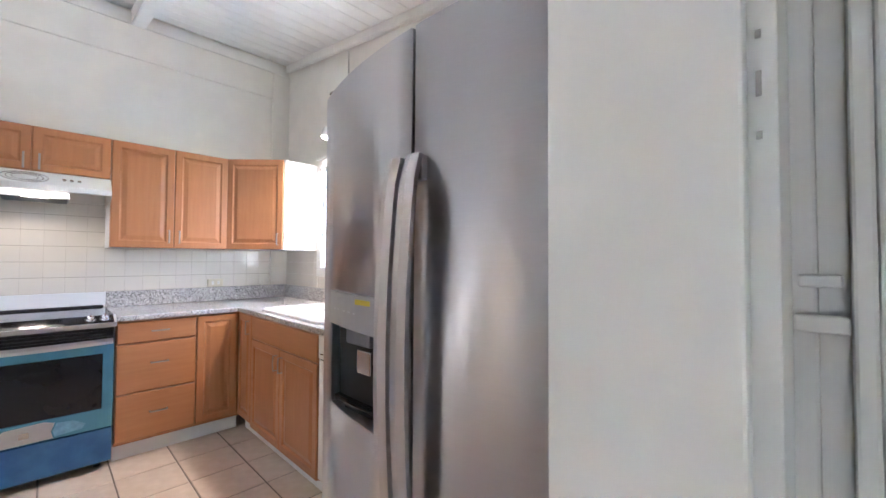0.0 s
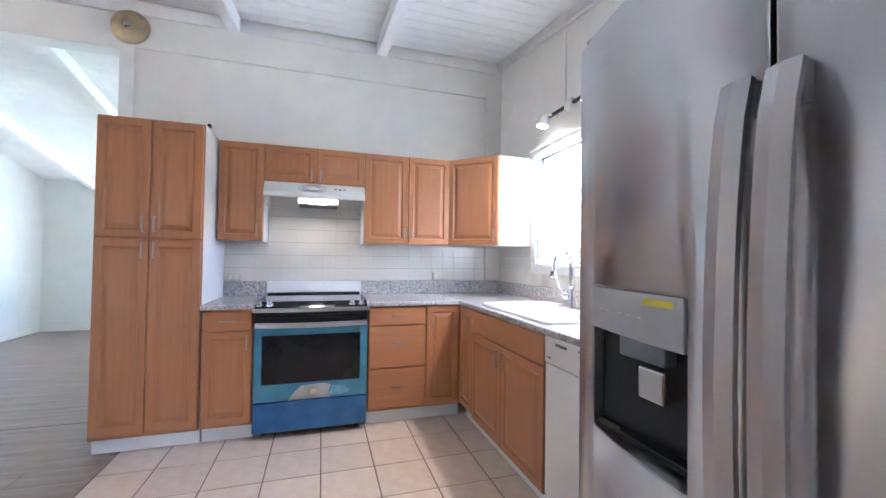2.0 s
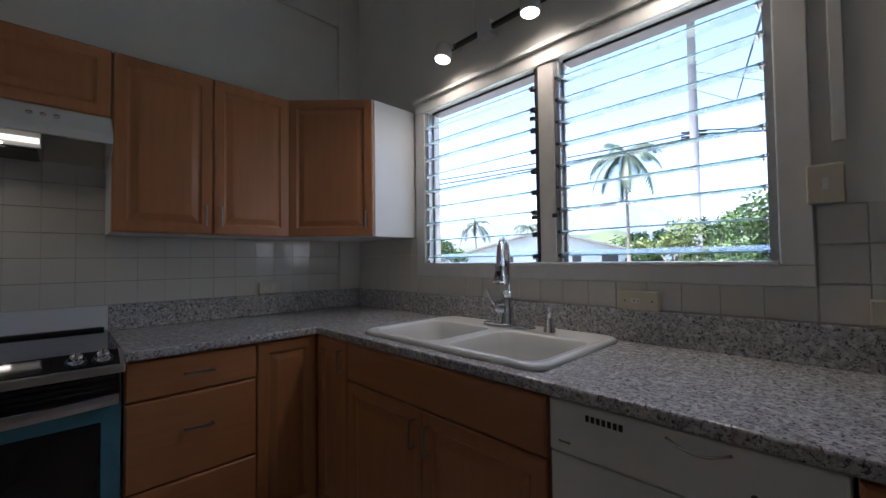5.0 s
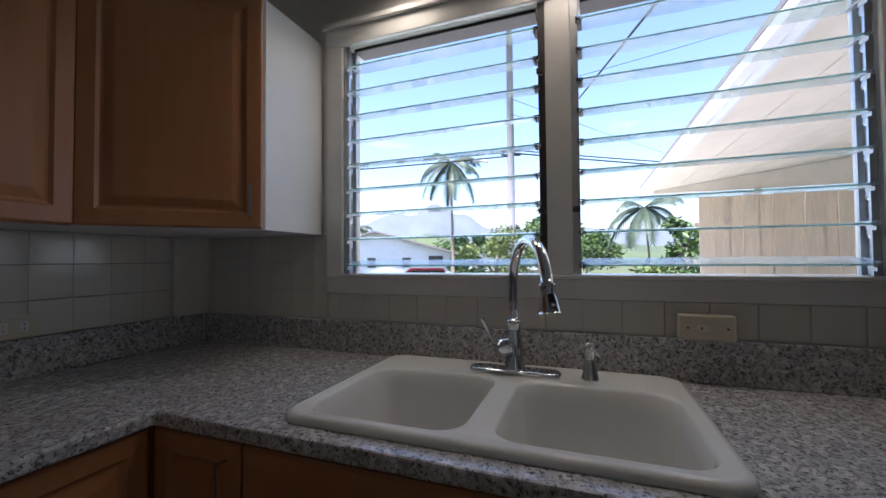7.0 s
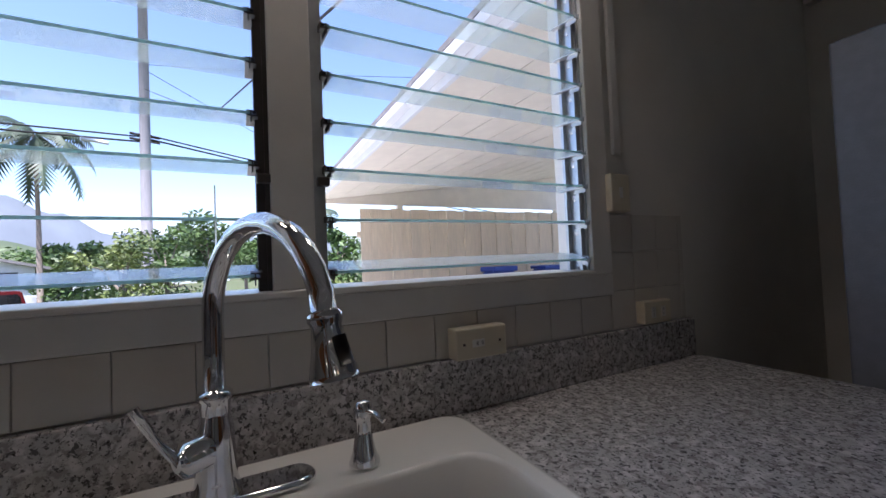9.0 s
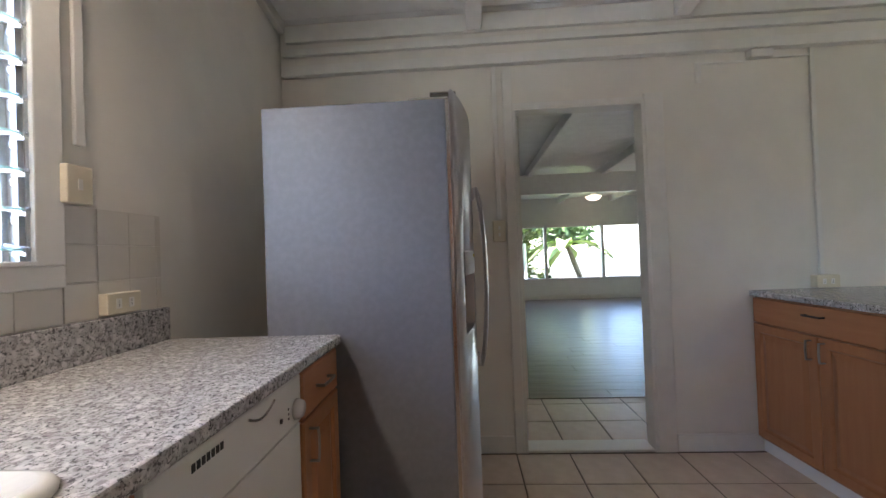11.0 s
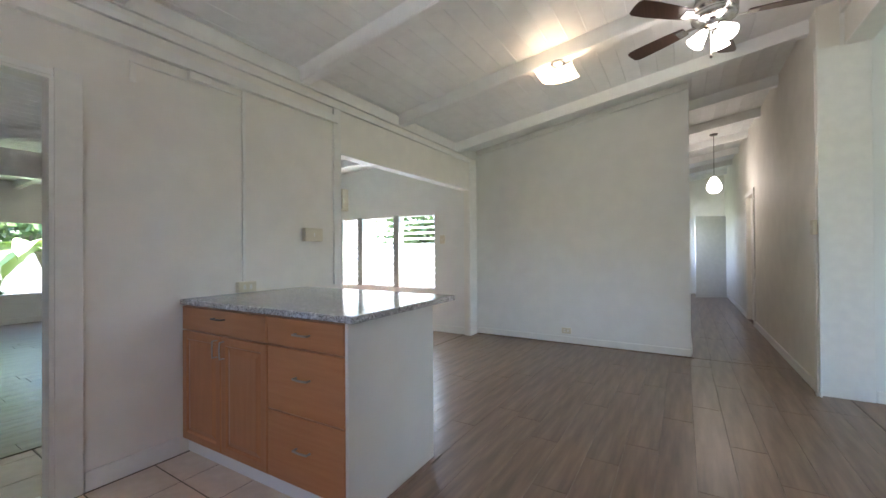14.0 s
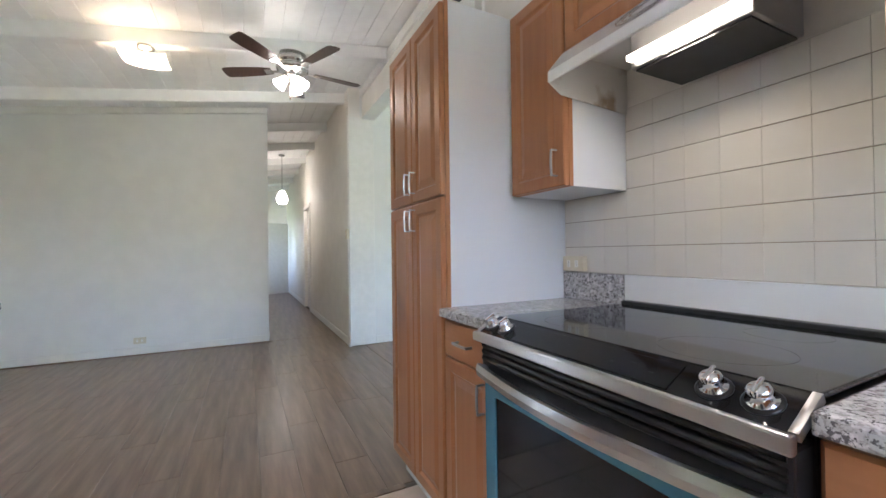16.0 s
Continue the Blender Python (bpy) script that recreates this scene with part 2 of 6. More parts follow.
def box(bm, x0, x1, y0, y1, z0, z1, bevel=0.0, seg=2):
    xs, ys, zs = sorted((x0, x1)), sorted((y0, y1)), sorted((z0, z1))
    vs = [bm.verts.new((x, y, z)) for x in xs for y in ys for z in zs]
    fs = [bm.faces.new([vs[i] for i in q]) for q in ((0, 1, 3, 2), (4, 6, 7, 5), (0, 4, 5, 1), (2, 3, 7, 6), (0, 2, 6, 4), (1, 5, 7, 3))]
    if bevel:
        es = list({e for f in fs for e in f.edges})
        bmesh.ops.bevel(bm, geom=es, offset=bevel, segments=seg, profile=0.5, affect="EDGES")
    return bm


def boxes(*dims, bevel=0.0):
    bm = bmesh.new()
    for d in dims:
        box(bm, *d, bevel=bevel)
    return bm


def tube(bm, pts, r, seg=10, caps=True, flat=1.0):
    """A round bar along the points; r may be one radius or one for each point."""
    pts = [Vector(p) for p in pts]
    rs = r if isinstance(r, (list, tuple)) else [r] * len(pts)
    rings, side = [], None
    for i, p in enumerate(pts):
        way = (pts[min(i + 1, len(pts) - 1)] - pts[max(i - 1, 0)]).normalized()
        if side is None:
            side = way.cross(Vector((0, 0, 1)))
            if side.length < 0.1:
                side = way.cross(Vector((1, 0, 0)))
        side = (side - way * side.dot(way)).normalized()
        up = way.cross(side)
        rings.append([bm.verts.new(p + rs[i] * (math.cos(a) * side * flat + math.sin(a) * up)) for a in (2 * math.pi * k / seg for k in range(seg))])
    for a, b in zip(rings, rings[1:]):
        for k in range(seg):
            f = bm.faces.new((a[k], a[(k + 1) % seg], b[(k + 1) % seg], b[k]))
            f.smooth = True
    if caps:
        bm.faces.new(rings[0])
        bm.faces.new(rings[-1][::-1])
    return bm


def lathe(bm, profile, seg=24, at=(0, 0, 0), turn=None):
    """A turned body from (radius, height) pairs, about the z axis."""
    rings = []
    m = (turn or Matrix()).to_4x4()
    for r, z in profile:
        rings.append([bm.verts.new(Vector(at) + m @ Vector((r * math.cos(2 * math.pi * k / seg), r * math.sin(2 * math.pi * k / seg), z))) for k in range(seg)])
    for a, b in zip(rings, rings[1:]):
        for k in range(seg):
            f = bm.faces.new((a[k], a[(k + 1) % seg], b[(k + 1) % seg], b[k]))
            f.smooth = True
    if profile[0][0] > 1e-4:
        bm.faces.new(rings[0][::-1])
    if profile[-1][0] > 1e-4:
        bm.faces.new(rings[-1])
    bmesh.ops.remove_doubles(bm, verts=bm.verts, dist=1e-5)
    return bm


def loft(bm, rings, m, cap=True):
    """Rectangles (u0, u1, v0, v1, depth) joined one after another; u is along x, v is up, depth is towards -y before m."""
    made = []
    for u0, u1, v0, v1, d in rings:
        made.append([bm.verts.new(m @ Vector((u, -d, v))) for u, v in ((u0, v0), (u1, v0), (u1, v1), (u0, v1))])
    for a, b in zip(made, made[1:]):
        for k in range(4):
            bm.faces.new((a[k], a[(k + 1) % 4], b[(k + 1) % 4], b[k]))
    bm.faces.new(made[0][::-1])
    if cap:
        bm.faces.new(made[-1])
    return bm


def raised_panel(w, h, m, stile=0.052):
    """A raised-panel cabinet door, lower corner at the origin before m, front towards -y."""
    def ring(i, d):
        return (i, w - i, i, h - i, d)
    s = min(stile, w * 0.25)
    return loft(bmesh.new(), [ring(0, 0), ring(0, 0.016), ring(0.005, 0.02), ring(s - 0.008, 0.02), ring(s, 0.012), ring(s + 0.006, 0.011), ring(s + min(0.03, w * 0.12), 0.0185), ring(s + min(0.034, w * 0.13), 0.019)], m)


def slab_panel(w, h, m):
    def ring(i, d):
        return (i, w - i, i, h - i, d)
    return loft(bmesh.new(), [ring(0, 0), ring(0, 0.015), ring(0.006, 0.02)], m)


def bar_handle(m, length=0.096, upright=True):
    """A flat metal bar handle with square shoulders, centred at the origin before m."""
    h, n = length / 2, 6
    bm = boxes((-0.0045, 0.0045, -0.024, 0.0, -h, -h + 0.005), (-0.0045, 0.0045, -0.024, 0.0, h - 0.005, h), bevel=0.0012)
    zs = [-h + 2 * h * k / n for k in range(n + 1)]
    rings = [[bm.verts.new((x, y - 0.003 * (1 - (z / h) ** 2), z)) for x, y in ((-0.005, -0.0235), (-0.0038, -0.028), (0.0038, -0.028), (0.005, -0.0235))] for z in zs]
    for a, b in zip(rings, rings[1:]):
        for k in range(4):
            bm.faces.new((a[k], a[(k + 1) % 4], b[(k + 1) % 4], b[k]))
    bm.faces.new(rings[0])
    bm.faces.new(rings[-1][::-1])
    bmesh.ops.recalc_face_normals(bm, faces=bm.faces)
    bm.transform(m if upright else m @ Matrix.Rotation(radians(90), 4, "Y"))
    return bm


def facing(x, y, z, way):
    """The pose of a front: way 'S' looks to -y, 'W' to -x, 'E' to +x, or an angle in degrees."""
    return pose(x, y, z, 0, 0, {"S": 0, "W": -90, "E": 90}.get(way, way))

# ---- the large structure ----


def plate(us, vs, keep, w0, w1, place, bevel=0.0):
    """A slab on a grid of u and v with holes where keep(u, v) is false, from w0 to w1; place maps (u, v, w) into the world."""
    bm = bmesh.new()
    grid = {}

    def vert(i, j, k):
        if (i, j, k) not in grid:
            grid[i, j, k] = bm.verts.new(place(us[i], vs[j], (w0, w1)[k]))
        return grid[i, j, k]

    solid = {(i, j) for i in range(len(us) - 1) for j in range(len(vs) - 1) if keep((us[i] + us[i + 1]) / 2, (vs[j] + vs[j + 1]) / 2)}
    for i, j in solid:
        for k in (0, 1):
            bm.faces.new([vert(i, j, k), vert(i + 1, j, k), vert(i + 1, j + 1, k), vert(i, j + 1, k)])
        for di, dj, a, b in ((-1, 0, (i, j), (i, j + 1)), (1, 0, (i + 1, j), (i + 1, j + 1)), (0, -1, (i, j), (i + 1, j)), (0, 1, (i, j + 1), (i + 1, j + 1))):
            if (i + di, j + dj) not in solid:
                bm.faces.new([vert(*a, 0), vert(*b, 0), vert(*b, 1), vert(*a, 1)])
    bmesh.ops.recalc_face_normals(bm, faces=bm.faces)
    if bevel:
        es = [e for e in bm.edges if len(e.link_faces) == 2 and e.calc_face_angle(0) > 0.5]
        bmesh.ops.bevel(bm, geom=es, offset=bevel, segments=2, profile=0.5, affect="EDGES")
    return bm


def wall_x(name, x0, x1, ys, zs, holes, mat):
    """A wall that faces along x; holes: (y0, y1, z0, z1)."""
    us = sorted({*ys, *(v for h in holes for v in h[:2])})
    vs = sorted({*zs, *(v for h in holes for v in h[2:])})
    keep = lambda u, v: not any(h[0] < u < h[1] and h[2] < v < h[3] for h in holes)
    return tagged(part(name, plate(us, vs, keep, x0, x1, lambda u, v, w: (w, u, v)), mat), kind="structure")


def wall_y(name, y0, y1, xs, zs, holes, mat):
    us = sorted({*xs, *(v for h in holes for v in h[:2])})
    vs = sorted({*zs, *(v for h in holes for v in h[2:])})
    keep = lambda u, v: not any(h[0] < u < h[1] and h[2] < v < h[3] for h in holes)
    return tagged(part(name, plate(us, vs, keep, y0, y1, lambda u, v, w: (u, w, v)), mat), kind="structure")


def ceiling_z(y):
    return 3.18 + 0.152 * y


WIN = (-2.245, -0.72, 1.19, 2.06)
WEST = -6.62
# kitchen and dining shell
wall_east = wall_x("wall_east", 0.0, 0.105, (-3.76, 0.14), (-0.3, 3.4), [WIN], WALL)
wall_north = wall_y("wall_north", 0.0, 0.14, (-5.85, -0.001), (0, 3.4), [(-5.85, -3.14, -0.01, 2.81)], WALL)
wall_south = wall_y("wall_south", -3.742, -3.66, (-6.74, -0.001), (0, 2.8), [(-2.16, -1.40, -0.01, 2.03), (-6.40, -3.98, -0.01, 2.06)], WALL)
wall_west = wall_x("wall_west", WEST - 0.12, WEST, (-3.659, -1.04), (0, 3.2), [], WHITE_WALL)
# hall
# the unseen hole in the south wall is added only for the fill lamp
wall_y("wall_hall_south", -1.16, -1.04, (-14.0, WEST - 0.121), (0, 3.2), [(-13.5, -12.6, 0.9, 2.0)], WALL)
wall_y("wall_hall_north", -0.17, -0.03, (-14.0, -5.85), (0, 3.3), [(-9.9, -9.15, 0, 2.05)], WALL)
wall_x("wall_hall_end", -14.12, -14.0, (-1.2, 0.4), (0, 3.3), [], WALL)
# living room
wall_x("wall_living_west", -5.97, -5.85, (-0.029, 4.16), (0, 3.4), [], WHITE_WALL)
wall_y("wall_living_north", 4.16, 4.28, (-5.97, 0.14), (0, 3.0), [(-4.4, -0.6, 0.7, 2.1)], WHITE_WALL)
wall_x("wall_living_east", 0.02, 0.14, (0.141, 4.159), (0, 3.4), [], WHITE_WALL)
# vestibule and back room
wall_y("wall_vestibule", -4.6, -4.5, (-1.56, -0.3), (0, 2.8), [], WALL)
wall_x("wall_vestibule_end", -1.13, -1.01, (-4.499, -3.743), (0, 2.8), [], WALL)
wall_x("wall_back_east", -0.3, -0.18, (-10.8, -4.4), (0, 2.8), [], WALL)
wall_x("wall_lanai", -6.57, -6.45, (-10.8, -3.761), (0, 2.8), [(-6.2, -4.25, 0.62, 1.76)], WHITE_WALL)
wall_y("wall_back", -10.92, -10.8, (-6.57, -0.18), (0, 2.8), [(-5.4, -2.35, 0.48, 1.75)], WHITE_WALL)


def slab(name, dims, mat):
    return tagged(part(name, boxes(dims), mat), kind="structure")


floor_tiles = slab("floor_kitchen", (-2.86, 0.0, -4.5, 0.0, -0.15, -0.004), GROUT)
floor_wood = slab("floor_dining", (WEST, -2.861, -3.76, 0.0, -0.15, -0.004), GROUT)
floor_hall = slab("floor_hall", (-14.0, WEST - 0.001, -1.04, -0.03, -0.15, -0.004), GROUT)
floor_living = slab("floor_living", (-5.97, 0.02, 0.0005, 4.16, -0.15, -0.004), GROUT)
floor_back = slab("floor_back", (-6.45, -0.3, -10.8, -4.501, -0.15, -0.004), GROUT)
floor_lanai = slab("floor_lanai", (-6.45, -2.861, -4.5, -3.761, -0.15, -0.004), GROUT)


def board_ceiling(name, x0, x1, y0, z0, y1, z1, board=0.142):
    """A sloped ceiling of boards that run along x, with a narrow groove between them; one mesh."""
    bm = bmesh.new()
    n = max(1, round(abs(y1 - y0) / board))
    thick = 0.08
    for i in range(n):
        ya, yb = y0 + (y1 - y0) * i / n, y0 + (y1 - y0) * (i + 1) / n
        za, zb = z0 + (z1 - z0) * i / n, z0 + (z1 - z0) * (i + 1) / n
        g = 0.0035 * (1 if y1 > y0 else -1)
        prof = [(ya, za + thick), (ya, za + 0.006), (ya + g, za), (yb - g, zb), (yb, zb + 0.006), (yb, zb + thick)]
        a, b = [bm.verts.new((x0, y, z)) for y, z in prof], [bm.verts.new((x1, y, z)) for y, z in prof]
        for k in range(6):
            bm.faces.new((a[k], a[(k + 1) % 6], b[(k + 1) % 6], b[k]))
        bm.faces.new(a)
        bm.faces.new(b[::-1])
    bmesh.ops.recalc_face_normals(bm, faces=bm.faces)
    return tagged(part(name, bm, CEILING), kind="structure")


board_ceiling("ceiling", WEST - 0.1, 0.14, -3.76, ceiling_z(-3.76), 0.14, ceiling_z(0.14))
board_ceiling("ceiling_hall", -14.1, WEST - 0.101, -1.16, ceiling_z(-1.16), 0.0, ceiling_z(0))
board_ceiling("ceiling_living", -5.97, 0.14, 0.141, 3.26, 4.28, 2.36)
board_ceiling("ceiling_back", -6.57, -0.18, -10.9, 2.42, -3.761, 2.62)


bm = boxes((0.106, 0.75, -3.9, 0.5, 0, 1))
for v in bm.verts:
    v.co.z = ceiling_z(v.co.y) + (0.09 if v.co.z > 0.5 else 0.0)
eave = tagged(part("roof_eave", bm, CEILING), kind="structure")
bm = boxes((0.751, 0.78, -3.9, 0.5, 0, 1))
for v in bm.verts:
    v.co.z = ceiling_z(v.co.y) + (0.12 if v.co.z > 0.5 else -0.06)
part("eave_fascia", bm, TRIM, eave)


def sloped_beam(name, x, y0, z0, y1, z1, w=0.09, h=0.12, mat=None):
    """A ceiling beam whose top lies on the line from (y0, z0) to (y1, z1)."""
    bm = boxes((x - w / 2, x + w / 2, y0, y1, 0, 1), bevel=0.0)
    for v in bm.verts:
        top = z0 + (z1 - z0) * (v.co.y - y0) / (y1 - y0)
        v.co.z = top + 0.01 if v.co.z > 0.5 else top - h
    bmesh.ops.bevel(bm, geom=list(bm.edges), offset=0.006, segments=2, affect="EDGES")
    return tagged(part(name, bm, mat or CEILING), kind="structure")


for x in (-1.19, -2.39, -3.59, -4.83, -6.08):
    sloped_beam("beam", x, -3.659, ceiling_z(-3.659), -0.001, ceiling_z(0))
for x in (-7.3, -8.5, -9.7, -10.9, -12.1, -13.3):
    sloped_beam("beam", x, -1.039, ceiling_z(-1.04), -0.171, ceiling_z(-0.17))
for x in (-5.2, -4.0, -2.8, -1.6):
    sloped_beam("beam", x, 0.15, 3.26, 4.159, 2.36)
for x in (-5.8, -4.6, -3.4, -2.2, -1.0):
    sloped_beam("beam", x, -10.79, 2.42, -4.61, 2.6)
slab("beam_back_cross", (-6.449, -0.301, -7.9, -7.75, 2.1, 2.42), TRIM)


def strip(name, dims, mat=None, bevel=0.003):
    return tagged(part(name, boxes(dims, bevel=bevel), mat or TRIM), kind="structure")


# crown and picture boards
sloped_beam("crown_trim", WEST + 0.022, -3.64, ceiling_z(-3.64), -1.04, ceiling_z(-1.04), 0.04, 0.07, TRIM)
sloped_beam("crown_trim", -0.022, -3.64, ceiling_z(-3.64), -0.02, ceiling_z(-0.02), 0.04, 0.07, TRIM)
strip("crown_trim", (-6.6, -0.045, -0.03, -0.002, 3.06, 3.15))
strip("crown_trim", (-6.6, -0.045, -3.658, -3.63, 2.5, 2.6))
strip("header_board", (-3.06, -0.16, -0.022, -0.001, 2.81, 3.059), WALL)
strip("corner_board", (-0.16, -0.002, -0.03, -0.001, 1.031, 3.058), WALL)
strip("post_board", (-3.14, -3.06, -0.024, -0.001, 2.1, 3.058), TRIM)
strip("picture_board", (-3.93, -0.02, -3.659, -3.615, 2.29, 2.35), TRIM)
strip("picture_board", (-6.4, -0.02, -3.659, -3.63, 2.42, 2.46), TRIM)
strip("post_board", (-3.98, -3.9, -3.659, -3.638, 0.913, 2.42), TRIM)
strip("post_board", (-6.61, -6.40, -3.659, -3.645, 0.0, 2.42), TRIM)
strip("lintel_board", (-6.39, -3.99, -3.7605, -3.645, 2.035, 2.059), TRIM)
# opening to the living room
strip("opening_casing", (-5.87, -5.78, -0.185, -0.171, 0, 2.81), TRIM)
strip("opening_casing", (-5.849, -5.83, -0.17, 0.14, 0, 2.8), TRIM)
strip("opening_casing", (-5.83, -3.15, -0.01, 0.15, 2.79, 2.809), TRIM)
strip("opening_casing", (-3.16, -3.141, -0.01, 0.15, 0, 2.79), TRIM)

# baseboards
for d in ((-2.70, -2.272, -3.659, -3.645, 0, 0.1), (-1.34, -0.01, -3.659, -3.645, 0, 0.1), (WEST + 0.001, WEST + 0.015, -3.64, -1.045, 0.012, 0.09), (-14, -9.98, -0.185, -0.171, 0, 0.09), (-9.07, -5.88, -0.185, -0.171, 0, 0.09), (-14, WEST - 0.13, -1.039, -1.025, 0, 0.09), (-5.849, -5.835, 0.15, 4.15, 0, 0.09), (-5.83, 0.0, 4.145, 4.159, 0, 0.09), (-6.4, -0.31, -10.799, -10.785, 0, 0.1), (-6.449, -6.435, -10.7, -3.77, 0, 0.1)):
    strip("baseboard", d)
for d in ((WEST + 0.001, WEST + 0.03, -3.64, -1.03, 0.0, 0.012), (WEST - 0.13, WEST + 0.03, -1.035, -1.015, 0, 0.012)):
    strip("floor_edge_moulding", d, PLANK)

# doorway in the south wall
doorway = thing("door_1", (-1.78, -3.71, 0), "open doorway with cream painted casing and white threshold", "doorway", kind="structure")
part("casing", boxes((-1.40, -1.345, -3.659, -3.638, 0, 2.26), bevel=0.004), TRIM, doorway)
part("casing", boxes((-2.265, -2.16, -3.659, -3.638, 0, 2.075), bevel=0.004), TRIM, doorway)
part("casing", boxes((-2.159, -1.401, -3.659, -3.642, 2.03, 2.06), bevel=0.004), TRIM, doorway)
part("jamb", boxes((-1.418, -1.4005, -3.746, -3.64, 0, 2.015), bevel=0.002), TRIM, doorway)
part("jamb", boxes((-2.1595, -2.142, -3.746, -3.64, 0, 2.015), bevel=0.002), TRIM, doorway)
part("head_jamb", boxes((-2.1595, -1.4005, -3.746, -3.64, 2.015, 2.029), bevel=0.002), TRIM, doorway)
part("threshold", boxes((-2.141, -1.419, -3.77, -3.64, 0.001, 0.018), bevel=0.005), TRIM, doorway)

# ---- cabinets ----


def cabinet(name, m, w, h, d, fronts, label, group, toe=0.0, category="cabinet", body=None):
    """A cabinet unit: white carcass, maple face frame, fronts with handles. fronts: (kind, u0, u1, v0, v1, handle u, handle v, upright)."""
    root = thing(name, m.translation, label, category, group)
    bm = boxes((0.0, w, 0.018, d, toe, body or h))
    bm.transform(m)
    part("carcass", bm, MELAMINE, root, "white melamine carcass")
    bm = boxes((0.0, w, 0.0, 0.0175, toe, h), bevel=0.001)
    bm.transform(m)
    part("face_frame", bm, MAPLE, root)
    if toe:
        bm = boxes((0.0, w, 0.05, 0.065, 0.0, toe - 0.001))
        bm.transform(m)
        part("toe_kick", bm, MELAMINE, root, "white toe kick board")
    for kind, u0, u1, v0, v1, hu, hv, up in fronts:
        fm = m @ pose(u0, -0.001, v0)
        bm = raised_panel(u1 - u0, v1 - v0, fm) if kind == "door" else slab_panel(u1 - u0, v1 - v0, fm)
        front = part(kind if kind != "panel" else "false_front", bm, MAPLE if kind == "door" else MAPLE_FLAT, root)
        if hu is not None:
            part("handle", bar_handle(m @ pose(hu, -0.02, hv), upright=up), SATIN, front, "satin nickel bar handle")
    return root


G = 0.002
UP = "wall cabinets"
BASE = "base cabinets"
UB, UT = 1.35, 2.09
cabinet("pantry_cabinet", facing(-3.005, -0.61, 0, "S"), 0.585, 2.1, 0.605, [
    ("door", 0.006, 0.291, 1.345, 2.09, 0.262, 1.43, True), ("door", 0.295, 0.579, 1.345, 2.09, 0.324, 1.43, True),
    ("door", 0.006, 0.291, 0.125, 1.335, 0.262, 1.265, True), ("door", 0.295, 0.579, 0.125, 1.335, 0.324, 1.265, True)],
    "tall honey maple pantry cabinet with four raised-panel doors", "kitchen cabinets", toe=0.1)
cabinet("wall_cabinet", facing(-2.408, -0.29, UB, "S"), 0.306, UT - UB, 0.288, [("door", G, 0.303, G, UT - UB - G, 0.265, 0.085, True)],
        "honey maple wall cabinet with one raised-panel door", UP)
cabinet("wall_cabinet", facing(-2.100, -0.29, 1.81, "S"), 0.748, UT - 1.81, 0.288, [("door", G, 0.372, G, 0.278, 0.34, 0.06, True), ("door", 0.376, 0.746, G, 0.278, 0.408, 0.06, True)],
        "short honey maple wall cabinet above the range hood", UP)
cabinet("wall_cabinet", facing(-1.350, -0.29, UB, "S"), 0.728, UT - UB, 0.288, [("door", G, 0.362, G, UT - UB - G, 0.332, 0.085, True), ("door", 0.366, 0.726, G, UT - UB - G, 0.396, 0.085, True)],
        "honey maple wall cabinet with two raised-panel doors", UP)

corner = thing("corner_wall_cabinet", (-0.31, -0.31, UB), "diagonal honey maple corner wall cabinet with white side", "cabinet", UP)
bm = bmesh.new()
foot = [(-0.002, -0.002), (-0.62, -0.002), (-0.62, -0.287), (-0.287, -0.62), (-0.002, -0.62)]
lo, hi = [bm.verts.new((*p, UB)) for p in foot], [bm.verts.new((*p, UT)) for p in foot]
bm.faces.new(lo)
bm.faces.new(hi[::-1])
for k in range(5):
    bm.faces.new((lo[k], hi[k], hi[(k + 1) % 5], lo[(k + 1) % 5]))
bmesh.ops.recalc_face_normals(bm, faces=bm.faces)
part("carcass", bm, MELAMINE, corner, "white melamine carcass")
cm = facing(-0.620, -0.29, UB, -45)
door = part("door", raised_panel(0.452, UT - UB - 0.004, cm @ pose(0.008, -0.002, G)), MAPLE, corner)
part("handle", bar_handle(cm @ pose(0.425, -0.022, 0.085)), SATIN, door, "satin nickel bar handle")

BH, TOE = 0.88, 0.105
cabinet("base_cabinet", facing(-2.408, -0.61, 0, "S"), 0.305, BH, 0.605, [("drawer", G, 0.303, 0.74, 0.872, 0.155, 0.806, False), ("door", G, 0.303, 0.125, 0.733, 0.27, 0.66, True)],
        "honey maple base cabinet with one drawer above a door", BASE, toe=TOE)
cabinet("drawer_cabinet", facing(-1.335, -0.61, 0, "S"), 0.435, BH, 0.605, [("drawer", G, 0.433, 0.735, 0.872, 0.225, 0.805, False), ("drawer", G, 0.433, 0.42, 0.729, 0.225, 0.6, False), ("drawer", G, 0.433, 0.125, 0.414, 0.225, 0.285, False)],
        "honey maple base cabinet with three drawers", BASE, toe=TOE)
cabinet("corner_base_cabinet", facing(-0.899, -0.61, 0, "S"), 0.289, BH, 0.605, [("door", G, 0.262, 0.125, 0.872, None, 0, True)],
        "honey maple corner base cabinet door", BASE, toe=TOE)
cabinet("corner_base_cabinet", facing(-0.61, -0.612, 0, "W"), 0.283, BH, 0.605, [("door", 0.022, 0.281, 0.125, 0.872, 0.245, 0.79, True)],
        "honey maple corner base cabinet return door", BASE, toe=TOE)
